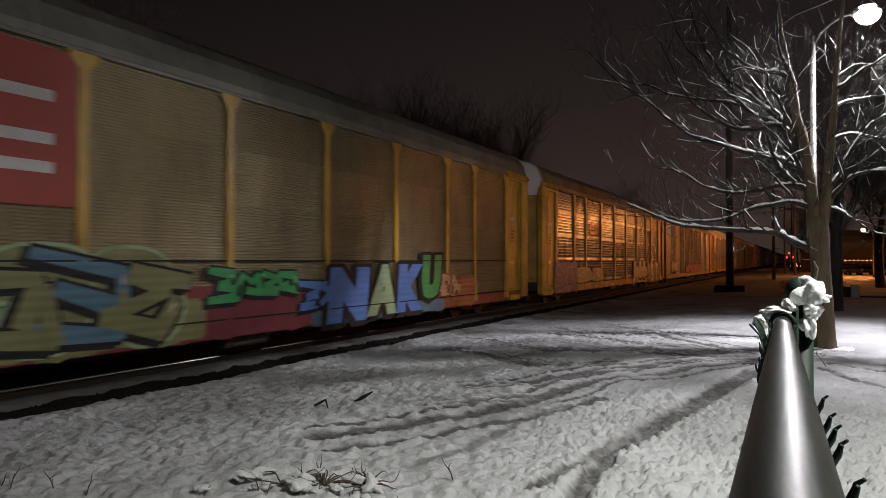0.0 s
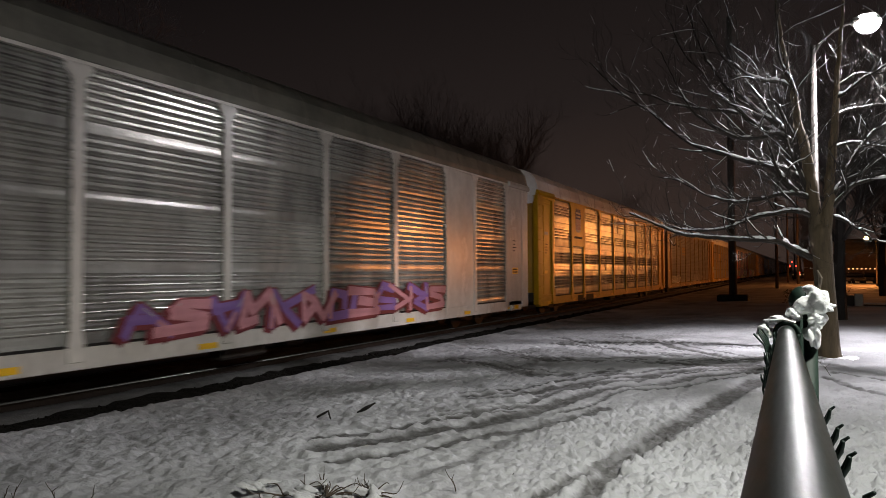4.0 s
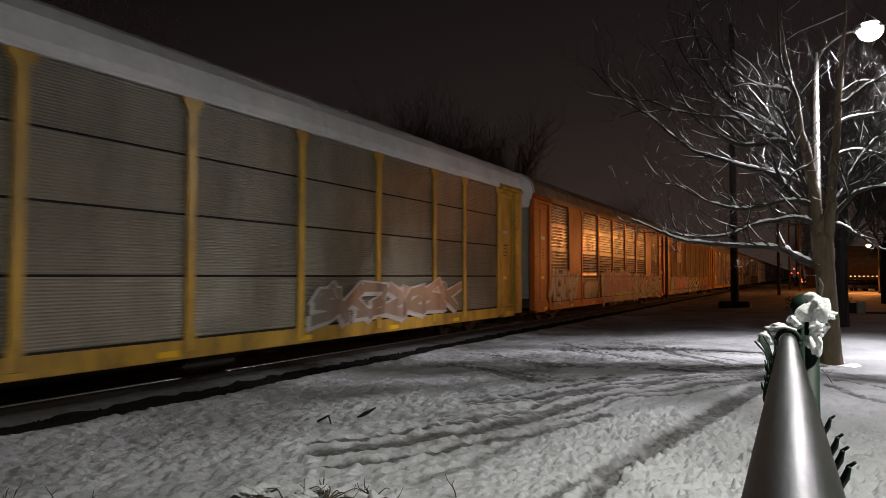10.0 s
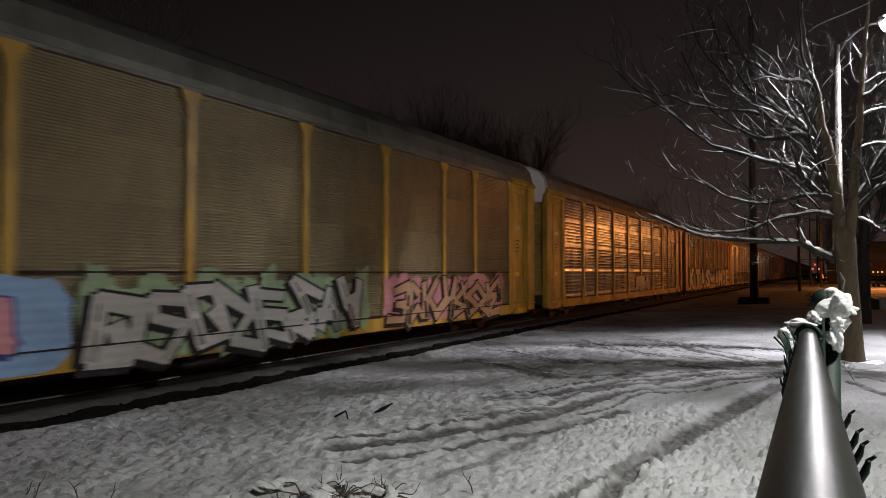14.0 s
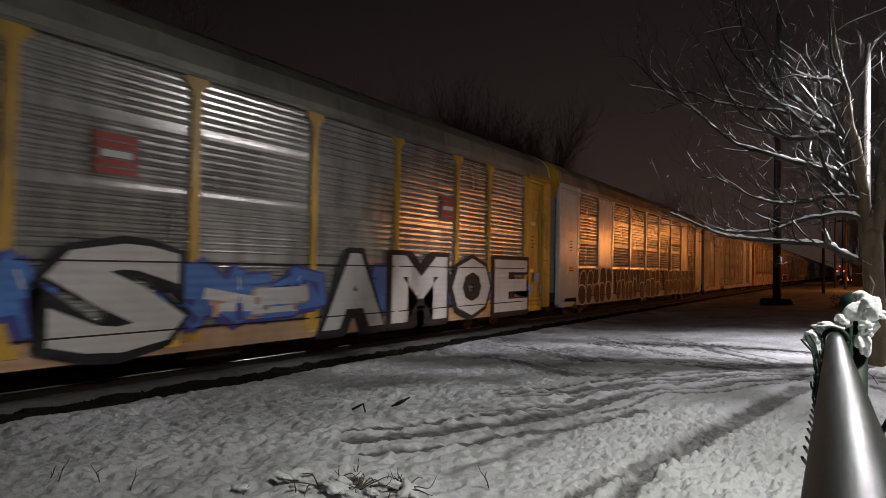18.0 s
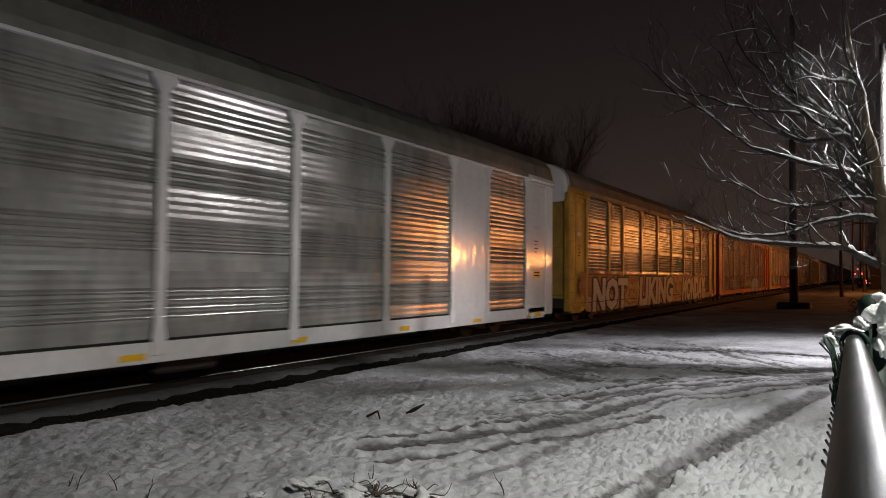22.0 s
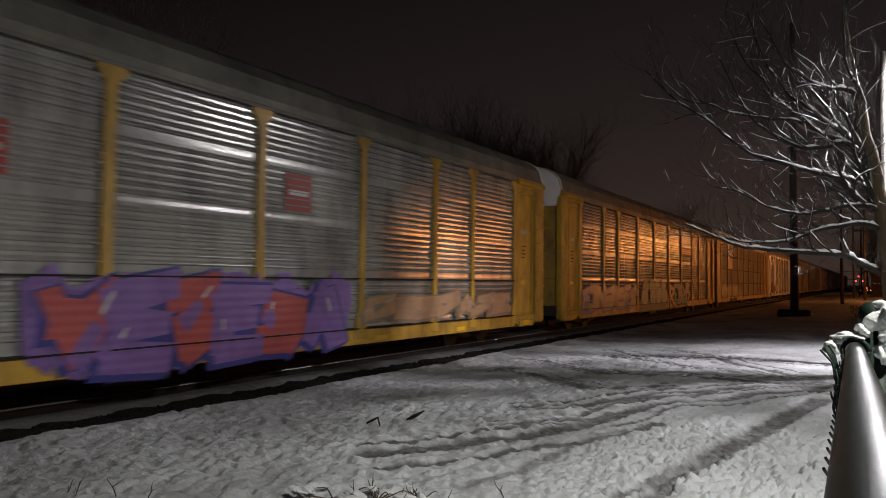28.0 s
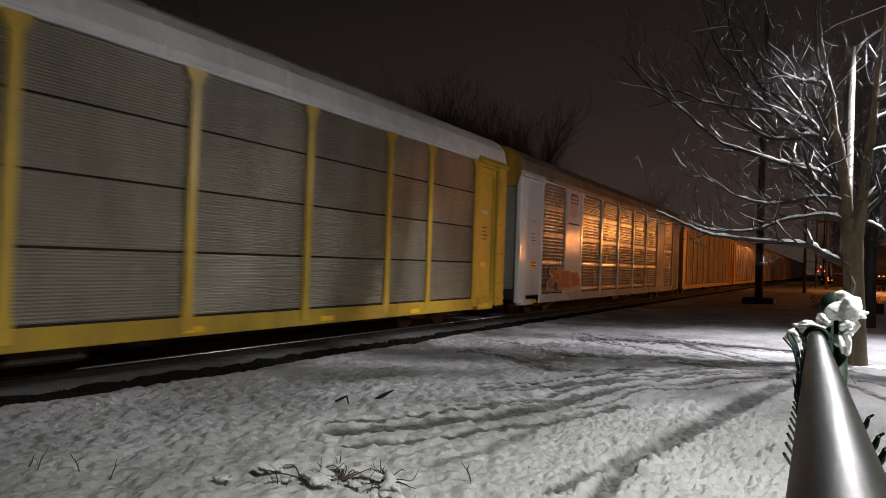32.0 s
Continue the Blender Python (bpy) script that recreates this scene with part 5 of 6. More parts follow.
    blob_letters(c, 12.6, 14.8, 0.9, 1.5, "paint_white", "tan", 2, 69, 1.612)
    for y in (10.5, 20.0):
        patch("sign_board", c, y, y + 0.7, 3.1, 3.7, "red", 1.56, 0.01)
        patch("sign_bar", c, y + 0.1, y + 0.6, 3.35, 3.45, "paint_white", 1.57)
    for k in range(3):
        patch("sprayed_patch", c, 25.6 + 0.5 * k, 26.0 + 0.5 * k, 1.0 + 0.4 * (k % 2), 1.3 + 0.4 * (k % 2), "sky", 1.58)

    c = TRAIN[10] = make_car("dirty white autorack car with fat black sprayed letters", paint="white_dirty", sheets="silver_dull", plain=(1, 7), hood_mat="yellow", door="pale_grey", flare=False)
    oval_letters(c, 2.1, 6.4, 0.45, 1.95, "paint_black", "paint_white", 5, 71)
    oval_letters(c, 7.0, 10.5, 0.45, 1.95, "paint_black", "paint_white", 5, 72)
    oval_letters(c, 10.9, 15.4, 0.42, 2.0, "paint_black", "white_dirty", 4, 73)
    oval_letters(c, 16.2, 25.0, 0.45, 1.95, "paint_black", "white_dirty", 8, 74)
    patch("replacement_sheet", c, 18.1, 20.7, 3.5, 3.75, "orange", 1.552)
    patch("replacement_sheet", c, 18.1, 20.7, 3.38, 3.5, "black", 1.552)

    c = TRAIN[11] = make_car("clean white autorack car with silver sheets and a blue-red emblem", paint="white", sheets="silver", style="group", plain=(1, 7), hood_mat="yellow", door="white_dirty", flare=False, chord="white")
    shield(c, 5.5, 3.75, 0.9, 1.1, 1.568)
    patch("sign_bar", c, 4.85, 6.25, 3.5, 3.56, "black", 1.568)
    patch("number_board", c, 7.2, 8.9, 0.42, 0.68, "black", 1.578)

    c = TRAIN[12] = make_car("silver ribbed autorack car with yellow posts and white sprayed words", sheets="silver_dull")
    cloud(c, 1.2, 23.8, 0.9, 2.05, "rust_red", 80, 1.596, 30, True)
    cloud(c, 2.0, 23.8, 0.4, 1.1, "tan", 84, 1.6, 24)
    lettering("sprayed_letters", "NOT", 4.4, 1.35, "paint_white", "paint_black", c, 2.5, 0.38, 1.62, 0.1, 0.05)
    blob_letters(c, 6.8, 9.0, 0.5, 1.7, "mustard", "rust_red", 3, 81, 1.614)
    lettering("sprayed_letters", "LIKING", 6.3, 1.4, "paint_white", "paint_black", c, 8.8, 0.38, 1.624, 0.15, 0.05)
    blob_letters(c, 15.1, 17.3, 0.5, 1.75, "mustard", "rust_red", 3, 82, 1.614)
    lettering("sprayed_letters", "MONDAY", 6.2, 1.35, "paint_white", "paint_black", c, 17.3, 0.4, 1.624, 0.2, 0.05)
    patch("replacement_sheet", c, 18.1, 20.75, 3.55, 3.8, "orange", 1.552)
    patch("replacement_sheet", c, 18.1, 20.75, 3.4, 3.55, "black", 1.552)

    c = TRAIN[13] = make_car("orange autorack car with silver ribbed sheets and small tags", paint="orange", sheets="silver", hood_mat="hood_frost")
    for k, (a, b, f) in enumerate(((4.7, 6.2, "dim_silver"), (9.5, 11.9, "paint_black"), (12.4, 14.6, "grey_sheet"))):
        blob_letters(c, a, b, 0.85, 1.75, f, "paint_black", 3, 90 + k, 1.604)
    blob_letters(c, 15.6, 20.5, 0.45, 1.75, "blue", "purple", 5, 94, 1.608, "sky")

    c = TRAIN[14] = make_car("silver ribbed autorack car with yellow posts and red-blue spray paint", sheets="silver")
    blob_letters(c, 3.0, 6.0, 0.85, 1.6, "silver_dull", "grey_sheet", 4, 101, 1.6)
    blob_letters(c, 11.4, 17.2, 0.42, 1.85, "coral", "navy", 6, 102, 1.608, "purple", 1.5, halo="purple")
    blob_letters(c, 18.2, 24.8, 0.85, 1.55, "tan", "grey_sheet", 7, 103, 1.6)
    for y in (10.2, 15.7):
        patch("sign_board", c, y, y + 0.7, 3.1, 3.8, "red", 1.56, 0.01)
        patch("sign_bar", c, y + 0.1, y + 0.6, 3.4, 3.5, "paint_white", 1.57)

    c = TRAIN[15] = make_car("silver ribbed autorack car with yellow posts and pale green bubble letters", sheets="silver_dull")
    blob_letters(c, 2.2, 9.0, 0.6, 1.75, "silver", "purple", 8, 111, 1.6, "grey_sheet")
    patch("sprayed_field", c, 9.6, 14.9, 0.41, 1.0, "green_dark", paint_x(1.604))
    oval_letters(c, 10.0, 14.6, 0.75, 2.0, "pale_green", "purple", 4, 112)
    blob_letters(c, 15.4, 19.8, 0.45, 1.9, "tan", "paint_black", 5, 113, 1.608, "teal")
    patch("replacement_sheet", c, 18.05, 20.75, 3.5, 3.78, "orange", 1.552)
    patch("replacement_sheet", c, 18.05, 20.75, 3.36, 3.5, "black", 1.552)

    c = TRAIN[16] = make_car("yellow autorack car with brown sheets and a frosted roof", paint="yellow_olive", sheets="grey_sheet", style="fine", seams=True, top="roof_white", hood_mat="hood_frost", flare=False, chord="roof_white", sill="yellow_olive")
    sign_board(c, 4.65, 6.5, 2.95, 4.88, "yellow_olive")
    shield(c, 5.58, 3.35, 1.0, 1.4, 1.592)
    blob_letters(c, 2.2, 9.0, 0.85, 1.75, "grey_sheet", "brown_sheet", 8, 121, 1.56)
    patch("number_board", c, 5.4, 6.8, 0.42, 0.68, "black", 1.578)
    patch("number_board", c, 7.0, 8.6, 0.42, 0.68, "black", 1.578)
    patch("sprayed_patch", c, 1.0, 1.7, 1.1, 1.65, "white_dirty", 1.578)

    c = TRAIN[17] = make_car("white autorack car with dull silver sheets and an emblem", paint="white", sheets="silver_dull", plain=(1, 7), hood_mat="yellow", door="pale_grey", flare=False)
    shield(c, 5.5, 3.8, 0.9, 1.0, 1.568)
    patch("sign_bar", c, 4.85, 6.25, 3.5, 3.56, "black", 1.568)
    blob_letters(c, 2.8, 6.2, 0.9, 1.7, "maroon", "grey_sheet", 3, 131, 1.6)
    for n in (0, 1, 6, 7, 9, 10, 12, 13, 14, 15):
        sheet_seams(TRAIN[n])
    for n in range(18, 27):
        kind = n % 4
        if kind == 0:
            TRAIN[n] = make_car("weathered autorack car far down the train", sheets="silver")
        elif kind == 1:
            TRAIN[n] = make_car("orange-posted autorack car far down the train", paint="orange", sheets="silver_dull")
        elif kind == 2:
            TRAIN[n] = make_car("brown grimy autorack car far down the train", sheets="brown_sheet", style="fine")
        else:
            TRAIN[n] = make_car("silver autorack car far down the train", sheets="silver", style="even")


make_train()

SPEED = PITCH / 1.983
# small changes of the train's pace: seconds, metres ahead (-) or behind (+) of the even pace
PACE = [(0, -0.2), (3, -0.14), (6, -0.08), (9, 0.0), (13, 0.11), (18, 0.12), (23, 0.04), (27, -0.22), (32, -0.66)]


# the couplings' slack: metres by which a car runs behind (+) or ahead (-) of even spacing
SLACK = {1: 0.32, 2: 0.28, 9: 0.12, 10: -0.16, 11: -0.22, 12: -0.1, 13: -0.1, 15: 0.26}


def motions():
    for n, car in TRAIN.items():
        rows = [(t, pose(TRACK_X, 10.32 + PITCH * (n - 5) - SPEED * (t - 9) + d + SLACK.get(n, 0.0), 0)) for t, d in PACE]
        walk(car, rows)


# ---- trees ----
def spline(pts, n):
    pts = [Vector(p) for p in pts]
    out = []
    for i in range(len(pts) - 1):
        p0, p1, p2, p3 = pts[max(i - 1, 0)], pts[i], pts[i + 1], pts[min(i + 2, len(pts) - 1)]
        for k in range(n):
            f = k / n
            out.append(0.5 * (2 * p1 + (p2 - p0) * f + (2 * p0 - 5 * p1 + 4 * p2 - p3) * f ** 2 + (3 * p1 - p0 - 3 * p2 + p3) * f ** 3))
    return out + [pts[-1]]


def snow_cap(bm, pts, radii, rng, keep=0.9):
    """Snow lying along the upper side of a branch, broken here and there."""
    run = []
    for i, p in enumerate(pts):
        steep = 0.0
        if i + 1 < len(pts):
            d = (pts[i + 1] - p)
            steep = abs(d.z) / max(d.length, 1e-6)
        ok = rng.random() < keep and steep < 0.93
        if ok:
            run.append((p + Vector((0, 0, radii[i] * 0.95)), max(radii[i] * rng.uniform(0.6, 0.95), 0.004)))
        if (not ok or i == len(pts) - 1) and len(run) > 1:
            r = [b for a, b in run]
            r[0] *= 0.4
            r[-1] *= 0.4
            tube(bm, [a for a, b in run], r, 5)
            run = []
        elif not ok:
            run = []


def grow(bm, snow, start, direction, length, radius, depth, rng, spread=0.7, lift=0.12, snowy=0.5):
    n = 5 if depth > 1 else 4
    pts, d, p = [Vector(start)], Vector(direction).normalized(), Vector(start)
    for k in range(n):
        d = (d + Vector((rng.uniform(-1, 1), rng.uniform(-1, 1), rng.uniform(-1, 1))) * 0.2 + Vector((0, 0, lift))).normalized()
        p = p + d * length / n
        pts.append(p.copy())
    radii = [radius * (1 - 0.75 * k / n) for k in range(n + 1)]
    tube(bm, pts, radii, 6 if radius > 0.03 else 4, cap=False)
    if snow is not None and snowy > 0:
        snow_cap(snow, pts, radii, rng, snowy)
    if depth:
        for k in range(1, n + 1):
            for _ in range(2 if depth > 1 or k > 2 else 1):
                a = Vector((rng.uniform(-1, 1), rng.uniform(-1, 1), rng.uniform(-0.5, 1))).normalized()
                nd = (pts[k] - pts[k - 1]).normalized() * (1 - spread * 0.4) + a * spread
                grow(bm, snow, pts[k], nd, length * rng.uniform(0.4, 0.65), radii[k] * 0.6 + 0.002, depth - 1, rng, spread, lift, snowy)


def street_tree():
    rng = random.Random(5)
    bx, by = 0.45, 15.9
    tree = thing("street_tree", "bare leafless tree with fresh snow along its limbs", "tree", place=(bx, by, 0.05))

    def rel(pts, wob=0.0):
        return [Vector((x - bx, y - by + (rng.uniform(-wob, wob) if i else 0), z - 0.05)) for i, (x, y, z) in enumerate(pts)]

    bm = bmesh.new()
    trunk = spline(rel([(0.44, by, -0.15), (0.43, by, 0.1), (0.41, by, 0.82), (0.37, by, 1.63), (0.34, by, 2.21), (0.31, by, 2.75)]), 4)
    rad = [0.43, 0.36, 0.29, 0.245, 0.22, 0.205, 0.198, 0.194, 0.19, 0.188, 0.186, 0.184, 0.183, 0.183, 0.184, 0.187, 0.192, 0.198, 0.2, 0.185, 0.14]
    tube(bm, trunk, rad, 18)
    for v in bm.verts:
        a = math.atan2(v.co.y, v.co.x)
        if v.co.z < 0.5:
            v.co.x *= 1 + 0.2 * math.sin(a * 5) * (0.5 - v.co.z)
            v.co.y *= 1 + 0.2 * math.sin(a * 5) * (0.5 - v.co.z)
    part("trunk", bm, "bark", tree, smooth=True)

    def stem(pts, r0, r1):
        c = spline(rel(pts), 4)
        c = [p + Vector((rng.uniform(-1, 1), rng.uniform(-1, 1), 0)) * 0.012 for p in c]
        part("stem", tube(bmesh.new(), c, [r0 + (r1 - r0) * k / (len(c) - 1) for k in range(len(c))], 12), "bark", tree, smooth=True)

    stem([(0.27, 15.90, 2.3), (0.22, 15.90, 3.14), (0.15, 15.90, 3.73), (0.05, 15.90, 4.44), (-0.05, 15.90, 4.92), (-0.11, 15.90, 5.52), (-0.24, 15.90, 6.13), (-0.34, 15.90, 6.87), (-0.42, 15.90, 7.60)], 0.145, 0.02)
    stem([(0.37, 15.90, 2.3), (0.48, 15.90, 3.13), (0.51, 15.90, 3.70), (0.57, 15.90, 4.28), (0.62, 15.90, 4.85), (0.66, 15.90, 5.43), (0.71, 15.90, 6.11), (0.79, 15.90, 6.91), (0.83, 15.90, 7.59)], 0.12, 0.02)
    snow = bmesh.new()
    twigs = bmesh.new()

    def limb(pts, r):
        """A limb that tapers along points, its snow thick near the trunk and broken further out, with side branches and twigs."""
        c = spline(rel(pts), 5)
        n = len(c)
        c = [c[0]] + [p + Vector((rng.uniform(-1, 1), rng.uniform(-1, 1), rng.uniform(-1, 1))) * 0.009 for p in c[1:]]
        r *= 0.78
        radii = [r * (1 - 0.85 * k / (n - 1)) + 0.006 for k in range(n)]
        part("limb", tube(bmesh.new(), c, radii, 8), "twig", tree, smooth=True)
        m = n * 3 // 5
        snow_cap(snow, c[1:m + 1], [q * rng.uniform(0.7, 1.2) + 0.004 for q in radii[1:m + 1]], rng, 0.94)
        snow_cap(snow, c[m:], [q * rng.uniform(0.7, 1.2) + 0.006 for q in radii[m:]], rng, 0.82)
        for k in range(6, n - 1, 4):
            d = (c[min(k + 1, n - 1)] - c[k - 1]).normalized()
            away = Vector((rng.uniform(-1, 1), rng.uniform(-1, 1), rng.uniform(-0.3, 1.0))).normalized()
            side = [c[k]]
            for j in range(7):
                d = (d * 0.8 + away * 0.42 + Vector((rng.uniform(-1, 1), rng.uniform(-1, 1), rng.uniform(-0.6, 0.9))) * 0.26).normalized()
                side.append(side[-1] + d * rng.uniform(0.1, 0.24))
                away *= 0.7
            thin = [radii[k] * 0.38 * (1 - 0.11 * j) + 0.0025 for j in range(8)]
            part("branch", tube(bmesh.new(), side, thin, 6), "twig", tree, smooth=True)
            snow_cap(snow, side[1:], [q * 1.05 + 0.003 for q in thin[1:]], rng, 0.7)
            for j in range(3, 8, 2):
                grow(twigs, snow, side[j], (side[j] - side[j - 1]).normalized() + Vector((rng.uniform(-1, 1), rng.uniform(-1, 1), rng.uniform(-0.4, 1))) * 0.8, rng.uniform(0.2, 0.7), 0.0036, 1, rng, 0.75, 0.1, 0.14)
        for k in range(4, n, 3):
            d = (c[min(k + 1, n - 1)] - c[k - 1]).normalized()
            for _ in range(2):
                side = Vector((rng.uniform(-1, 1), rng.uniform(-1, 1), rng.uniform(-0.45, 1.0)))
                grow(twigs, snow, c[k], d * 0.7 + side * 0.8, rng.uniform(0.3, 1.3), radii[k] * 0.08 + 0.0024, 1, rng, 0.75, 0.12, 0.3)

    limb([(0.16, 15.90, 2.07), (-0.17, 15.77, 2.24), (-0.37, 15.63, 2.38), (-0.60, 15.50, 2.44), (-1.00, 15.37, 2.46), (-1.42, 15.23, 2.49), (-1.96, 15.10, 2.55), (-2.28, 14.97, 2.60), (-2.83, 14.83, 2.85), (-3.28, 14.70, 3.07)], 0.085)
    limb([(0.17, 15.90, 2.91), (0.08, 15.80, 2.97), (-0.11, 15.70, 3.04), (-0.47, 15.60, 3.00), (-0.89, 15.50, 2.92), (-1.21, 15.40, 2.78), (-1.53, 15.30, 2.69), (-1.97, 15.20, 2.67), (-2.41, 15.10, 2.73), (-2.86, 15.00, 2.86)], 0.06)
    limb([(0.25, 15.90, 3.14), (0.15, 15.84, 3.31), (-0.11, 15.78, 3.40), (-0.47, 15.72, 3.39), (-0.79, 15.66, 3.31), (-1.11, 15.60, 3.27), (-1.39, 15.54, 3.30), (-1.77, 15.48, 3.43), (-2.05, 15.42, 3.59), (-2.39, 15.36, 3.79), (-2.79, 15.30, 3.88)], 0.06)
    limb([(-0.03, 15.90, 3.39), (-0.21, 15.78, 3.56), (-0.41, 15.65, 3.85), (-0.49, 15.53, 4.07), (-0.59, 15.40, 4.44)], 0.075)
    limb([(0.10, 15.90, 3.44), (0.05, 15.92, 3.68), (-0.10, 15.93, 3.81), (-0.37, 15.95, 3.98), (-0.58, 15.97, 4.06), (-1.02, 15.98, 4.18), (-1.36, 16.00, 4.31), (-1.83, 16.02, 4.50), (-2.19, 16.03, 4.68), (-2.49, 16.05, 4.94), (-2.74, 16.07, 5.16), (-3.06, 16.08, 5.50), (-3.51, 16.10, 5.85), (-3.95, 16.12, 6.25), (-4.5, 16.15, 6.9)], 0.075)
    limb([(-0.12, 15.90, 4.45), (-0.31, 15.93, 4.65), (-0.58, 15.97, 4.83), (-0.85, 16.00, 4.96), (-1.08, 16.03, 5.17), (-1.22, 16.07, 5.45), (-1.28, 16.10, 5.71), (-1.22, 16.13, 6.33), (-1.19, 16.17, 6.71), (-1.21, 16.20, 7.35)], 0.07)
    limb([(-0.15, 15.90, 4.48), (-0.41, 15.86, 4.69), (-0.74, 15.82, 4.64), (-1.12, 15.78, 4.65), (-1.39, 15.74, 4.76), (-1.62, 15.70, 4.92), (-1.84, 15.66, 5.08), (-2.07, 15.62, 5.32), (-2.29, 15.58, 5.71), (-2.52, 15.54, 6.23), (-2.75, 15.50, 6.76)], 0.065)
    limb([(-0.20, 15.90, 4.67), (-0.52, 15.97, 4.98), (-0.80, 16.03, 5.27), (-1.13, 16.10, 5.63), (-1.42, 16.17, 5.87), (-1.66, 16.23, 6.29), (-1.85, 16.30, 6.59), (-1.97, 16.37, 6.89), (-2.16, 16.43, 7.46), (-2.29, 16.50, 8.03)], 0.06)
    limb([(-0.85, 15.90, 4.94), (-1.24, 16.03, 5.39), (-1.48, 16.16, 5.62), (-1.73, 16.29, 5.93), (-1.98, 16.41, 6.39), (-2.31, 16.54, 6.79), (-2.51, 16.67, 7.20), (-2.72, 16.80, 7.81)], 0.045)
    limb([(-0.14, 15.90, 5.58), (-0.35, 15.86, 5.78), (-0.67, 15.83, 5.85), (-0.94, 15.79, 5.99), (-1.22, 15.75, 6.23), (-1.44, 15.71, 6.43), (-1.57, 15.68, 6.69), (-1.71, 15.64, 7.01), (-1.93, 15.60, 7.47)], 0.055)
    limb([(-1.18, 15.90, 5.22), (-1.41, 15.92, 5.30), (-1.81, 15.93, 5.38), (-2.29, 15.95, 5.52), (-2.66, 15.97, 5.65), (-3.04, 15.98, 5.87), (-3.55, 16.00, 6.03), (-4.1, 16.0, 6.6)], 0.04)
    limb([(-0.06, 15.90, 5.45), (-0.14, 15.78, 5.73), (-0.26, 15.66, 5.95), (-0.36, 15.54, 6.23), (-0.39, 15.42, 6.72), (-0.41, 15.30, 7.27)], 0.05)
    limb([(-0.10, 15.90, 4.51), (-0.30, 15.70, 4.97), (-0.40, 15.50, 5.23), (-0.53, 15.30, 5.37), (-0.56, 15.10, 5.62)], 0.045)
    limb([(-0.25, 15.90, 4.76), (-0.52, 16.00, 5.11), (-0.74, 16.10, 5.52), (-0.97, 16.20, 5.88), (-1.11, 16.30, 6.14), (-1.27, 16.40, 6.47)], 0.045)
    limb([(0.10, 15.90, 3.47), (-0.03, 15.76, 3.84), (-0.15, 15.62, 4.15), (-0.24, 15.48, 4.45), (-0.27, 15.34, 4.72), (-0.18, 15.20, 4.91)], 0.05)
    limb([(0.56, 15.90, 3.12), (0.75, 15.78, 3.33), (0.89, 15.66, 3.48), (1.12, 15.54, 3.56), (1.39, 15.42, 3.59), (1.83, 15.30, 3.52)], 0.055)
    limb([(0.56, 15.90, 3.36), (0.71, 15.94, 3.58), (0.81, 15.99, 3.81), (0.97, 16.03, 4.15), (1.12, 16.07, 4.37), (1.27, 16.11, 4.58), (1.52, 16.16, 4.75), (2.04, 16.20, 4.93)], 0.06)
    limb([(0.53, 15.90, 2.92), (0.74, 15.72, 2.82), (0.88, 15.54, 2.69), (1.01, 15.36, 2.57), (1.22, 15.18, 2.39), (1.52, 15.00, 2.30)], 0.035)
    limb([(0.65, 15.90, 5.33), (0.87, 15.80, 5.43), (1.11, 15.70, 5.61), (1.38, 15.60, 5.73), (1.79, 15.50, 5.96)], 0.045)
    limb([(0.57, 15.90, 4.28), (0.87, 16.02, 4.41), (1.17, 16.15, 4.38), (1.57, 16.27, 4.31), (2.06, 16.40, 4.35)], 0.04)
    limb([(0.63, 15.90, 4.97), (0.88, 16.17, 5.11), (1.30, 16.43, 5.21), (1.82, 16.70, 5.29)], 0.035)
    limb([(0.66, 15.90, 5.54), (0.98, 15.93, 5.76), (1.32, 15.97, 5.76), (1.84, 16.00, 5.75)], 0.03)
    for k in range(40):
        z = rng.uniform(2.6, 7.0)
        a = rng.uniform(0, 6.28) if k < 24 else rng.uniform(-0.7, 0.7)
        grow(twigs, snow, (-0.3 - 0.09 * (z - 3) if k % 2 else 0.06 + 0.06 * (z - 3), 0.0, z), (math.cos(a), math.sin(a), rng.uniform(0.2, 1.2)), rng.uniform(0.7, 1.6), 0.007, 1, rng, 0.8, 0.08, 0.3)
    tagged(part("fine_branching", twigs, "twig", tree), kind="stuff")
    tagged(part("branch_snow", snow, "snow", tree, smooth=True), "fresh snow lying on the limbs", kind="stuff")
    bm = bmesh.new()
    for k in range(16):
        a = k / 16 * 6.28
        r = bmesh.ops.create_icosphere(bm, subdivisions=2, radius=rng.uniform(0.03, 0.07))
        for v in r["verts"]:
            v.co = Vector((v.co.x * 2.6 + 0.36 * math.cos(a), v.co.y * 2.6 + 0.36 * math.sin(a), v.co.z * 0.8 * (1 + 0.6 * noise.noise(v.co * 30 + Vector((k, 0, 0))))))
    tagged(part("root_snow", bm, "snow", tree, smooth=True), kind="stuff")


street_tree()


def bare_tree(height, seed, wood="bark_dark"):
    rng = random.Random(seed)
    bm = bmesh.new()
    trunk = spline([(0, 0, -0.3), (0.1, 0, height * 0.2), (rng.uniform(-0.4, 0.4), 0.2, height * 0.45)], 4)
    tube(bm, trunk, [height * 0.024 * (1 - 0.05 * k) for k in range(len(trunk))], 8)
    crown = bmesh.new()
    for k in range(18):
        a = rng.uniform(0, 6.28)
        grow(crown, None, trunk[-1 - k % 4], (math.cos(a), math.sin(a), rng.uniform(0.4, 1.5)), height * rng.uniform(0.26, 0.46), height * 0.005, 3 if k < 9 else 2, rng, 0.8, 0.1, 0)
    return mesh_of("trunk", bm, "bark_dark"), mesh_of("crown", crown, wood)


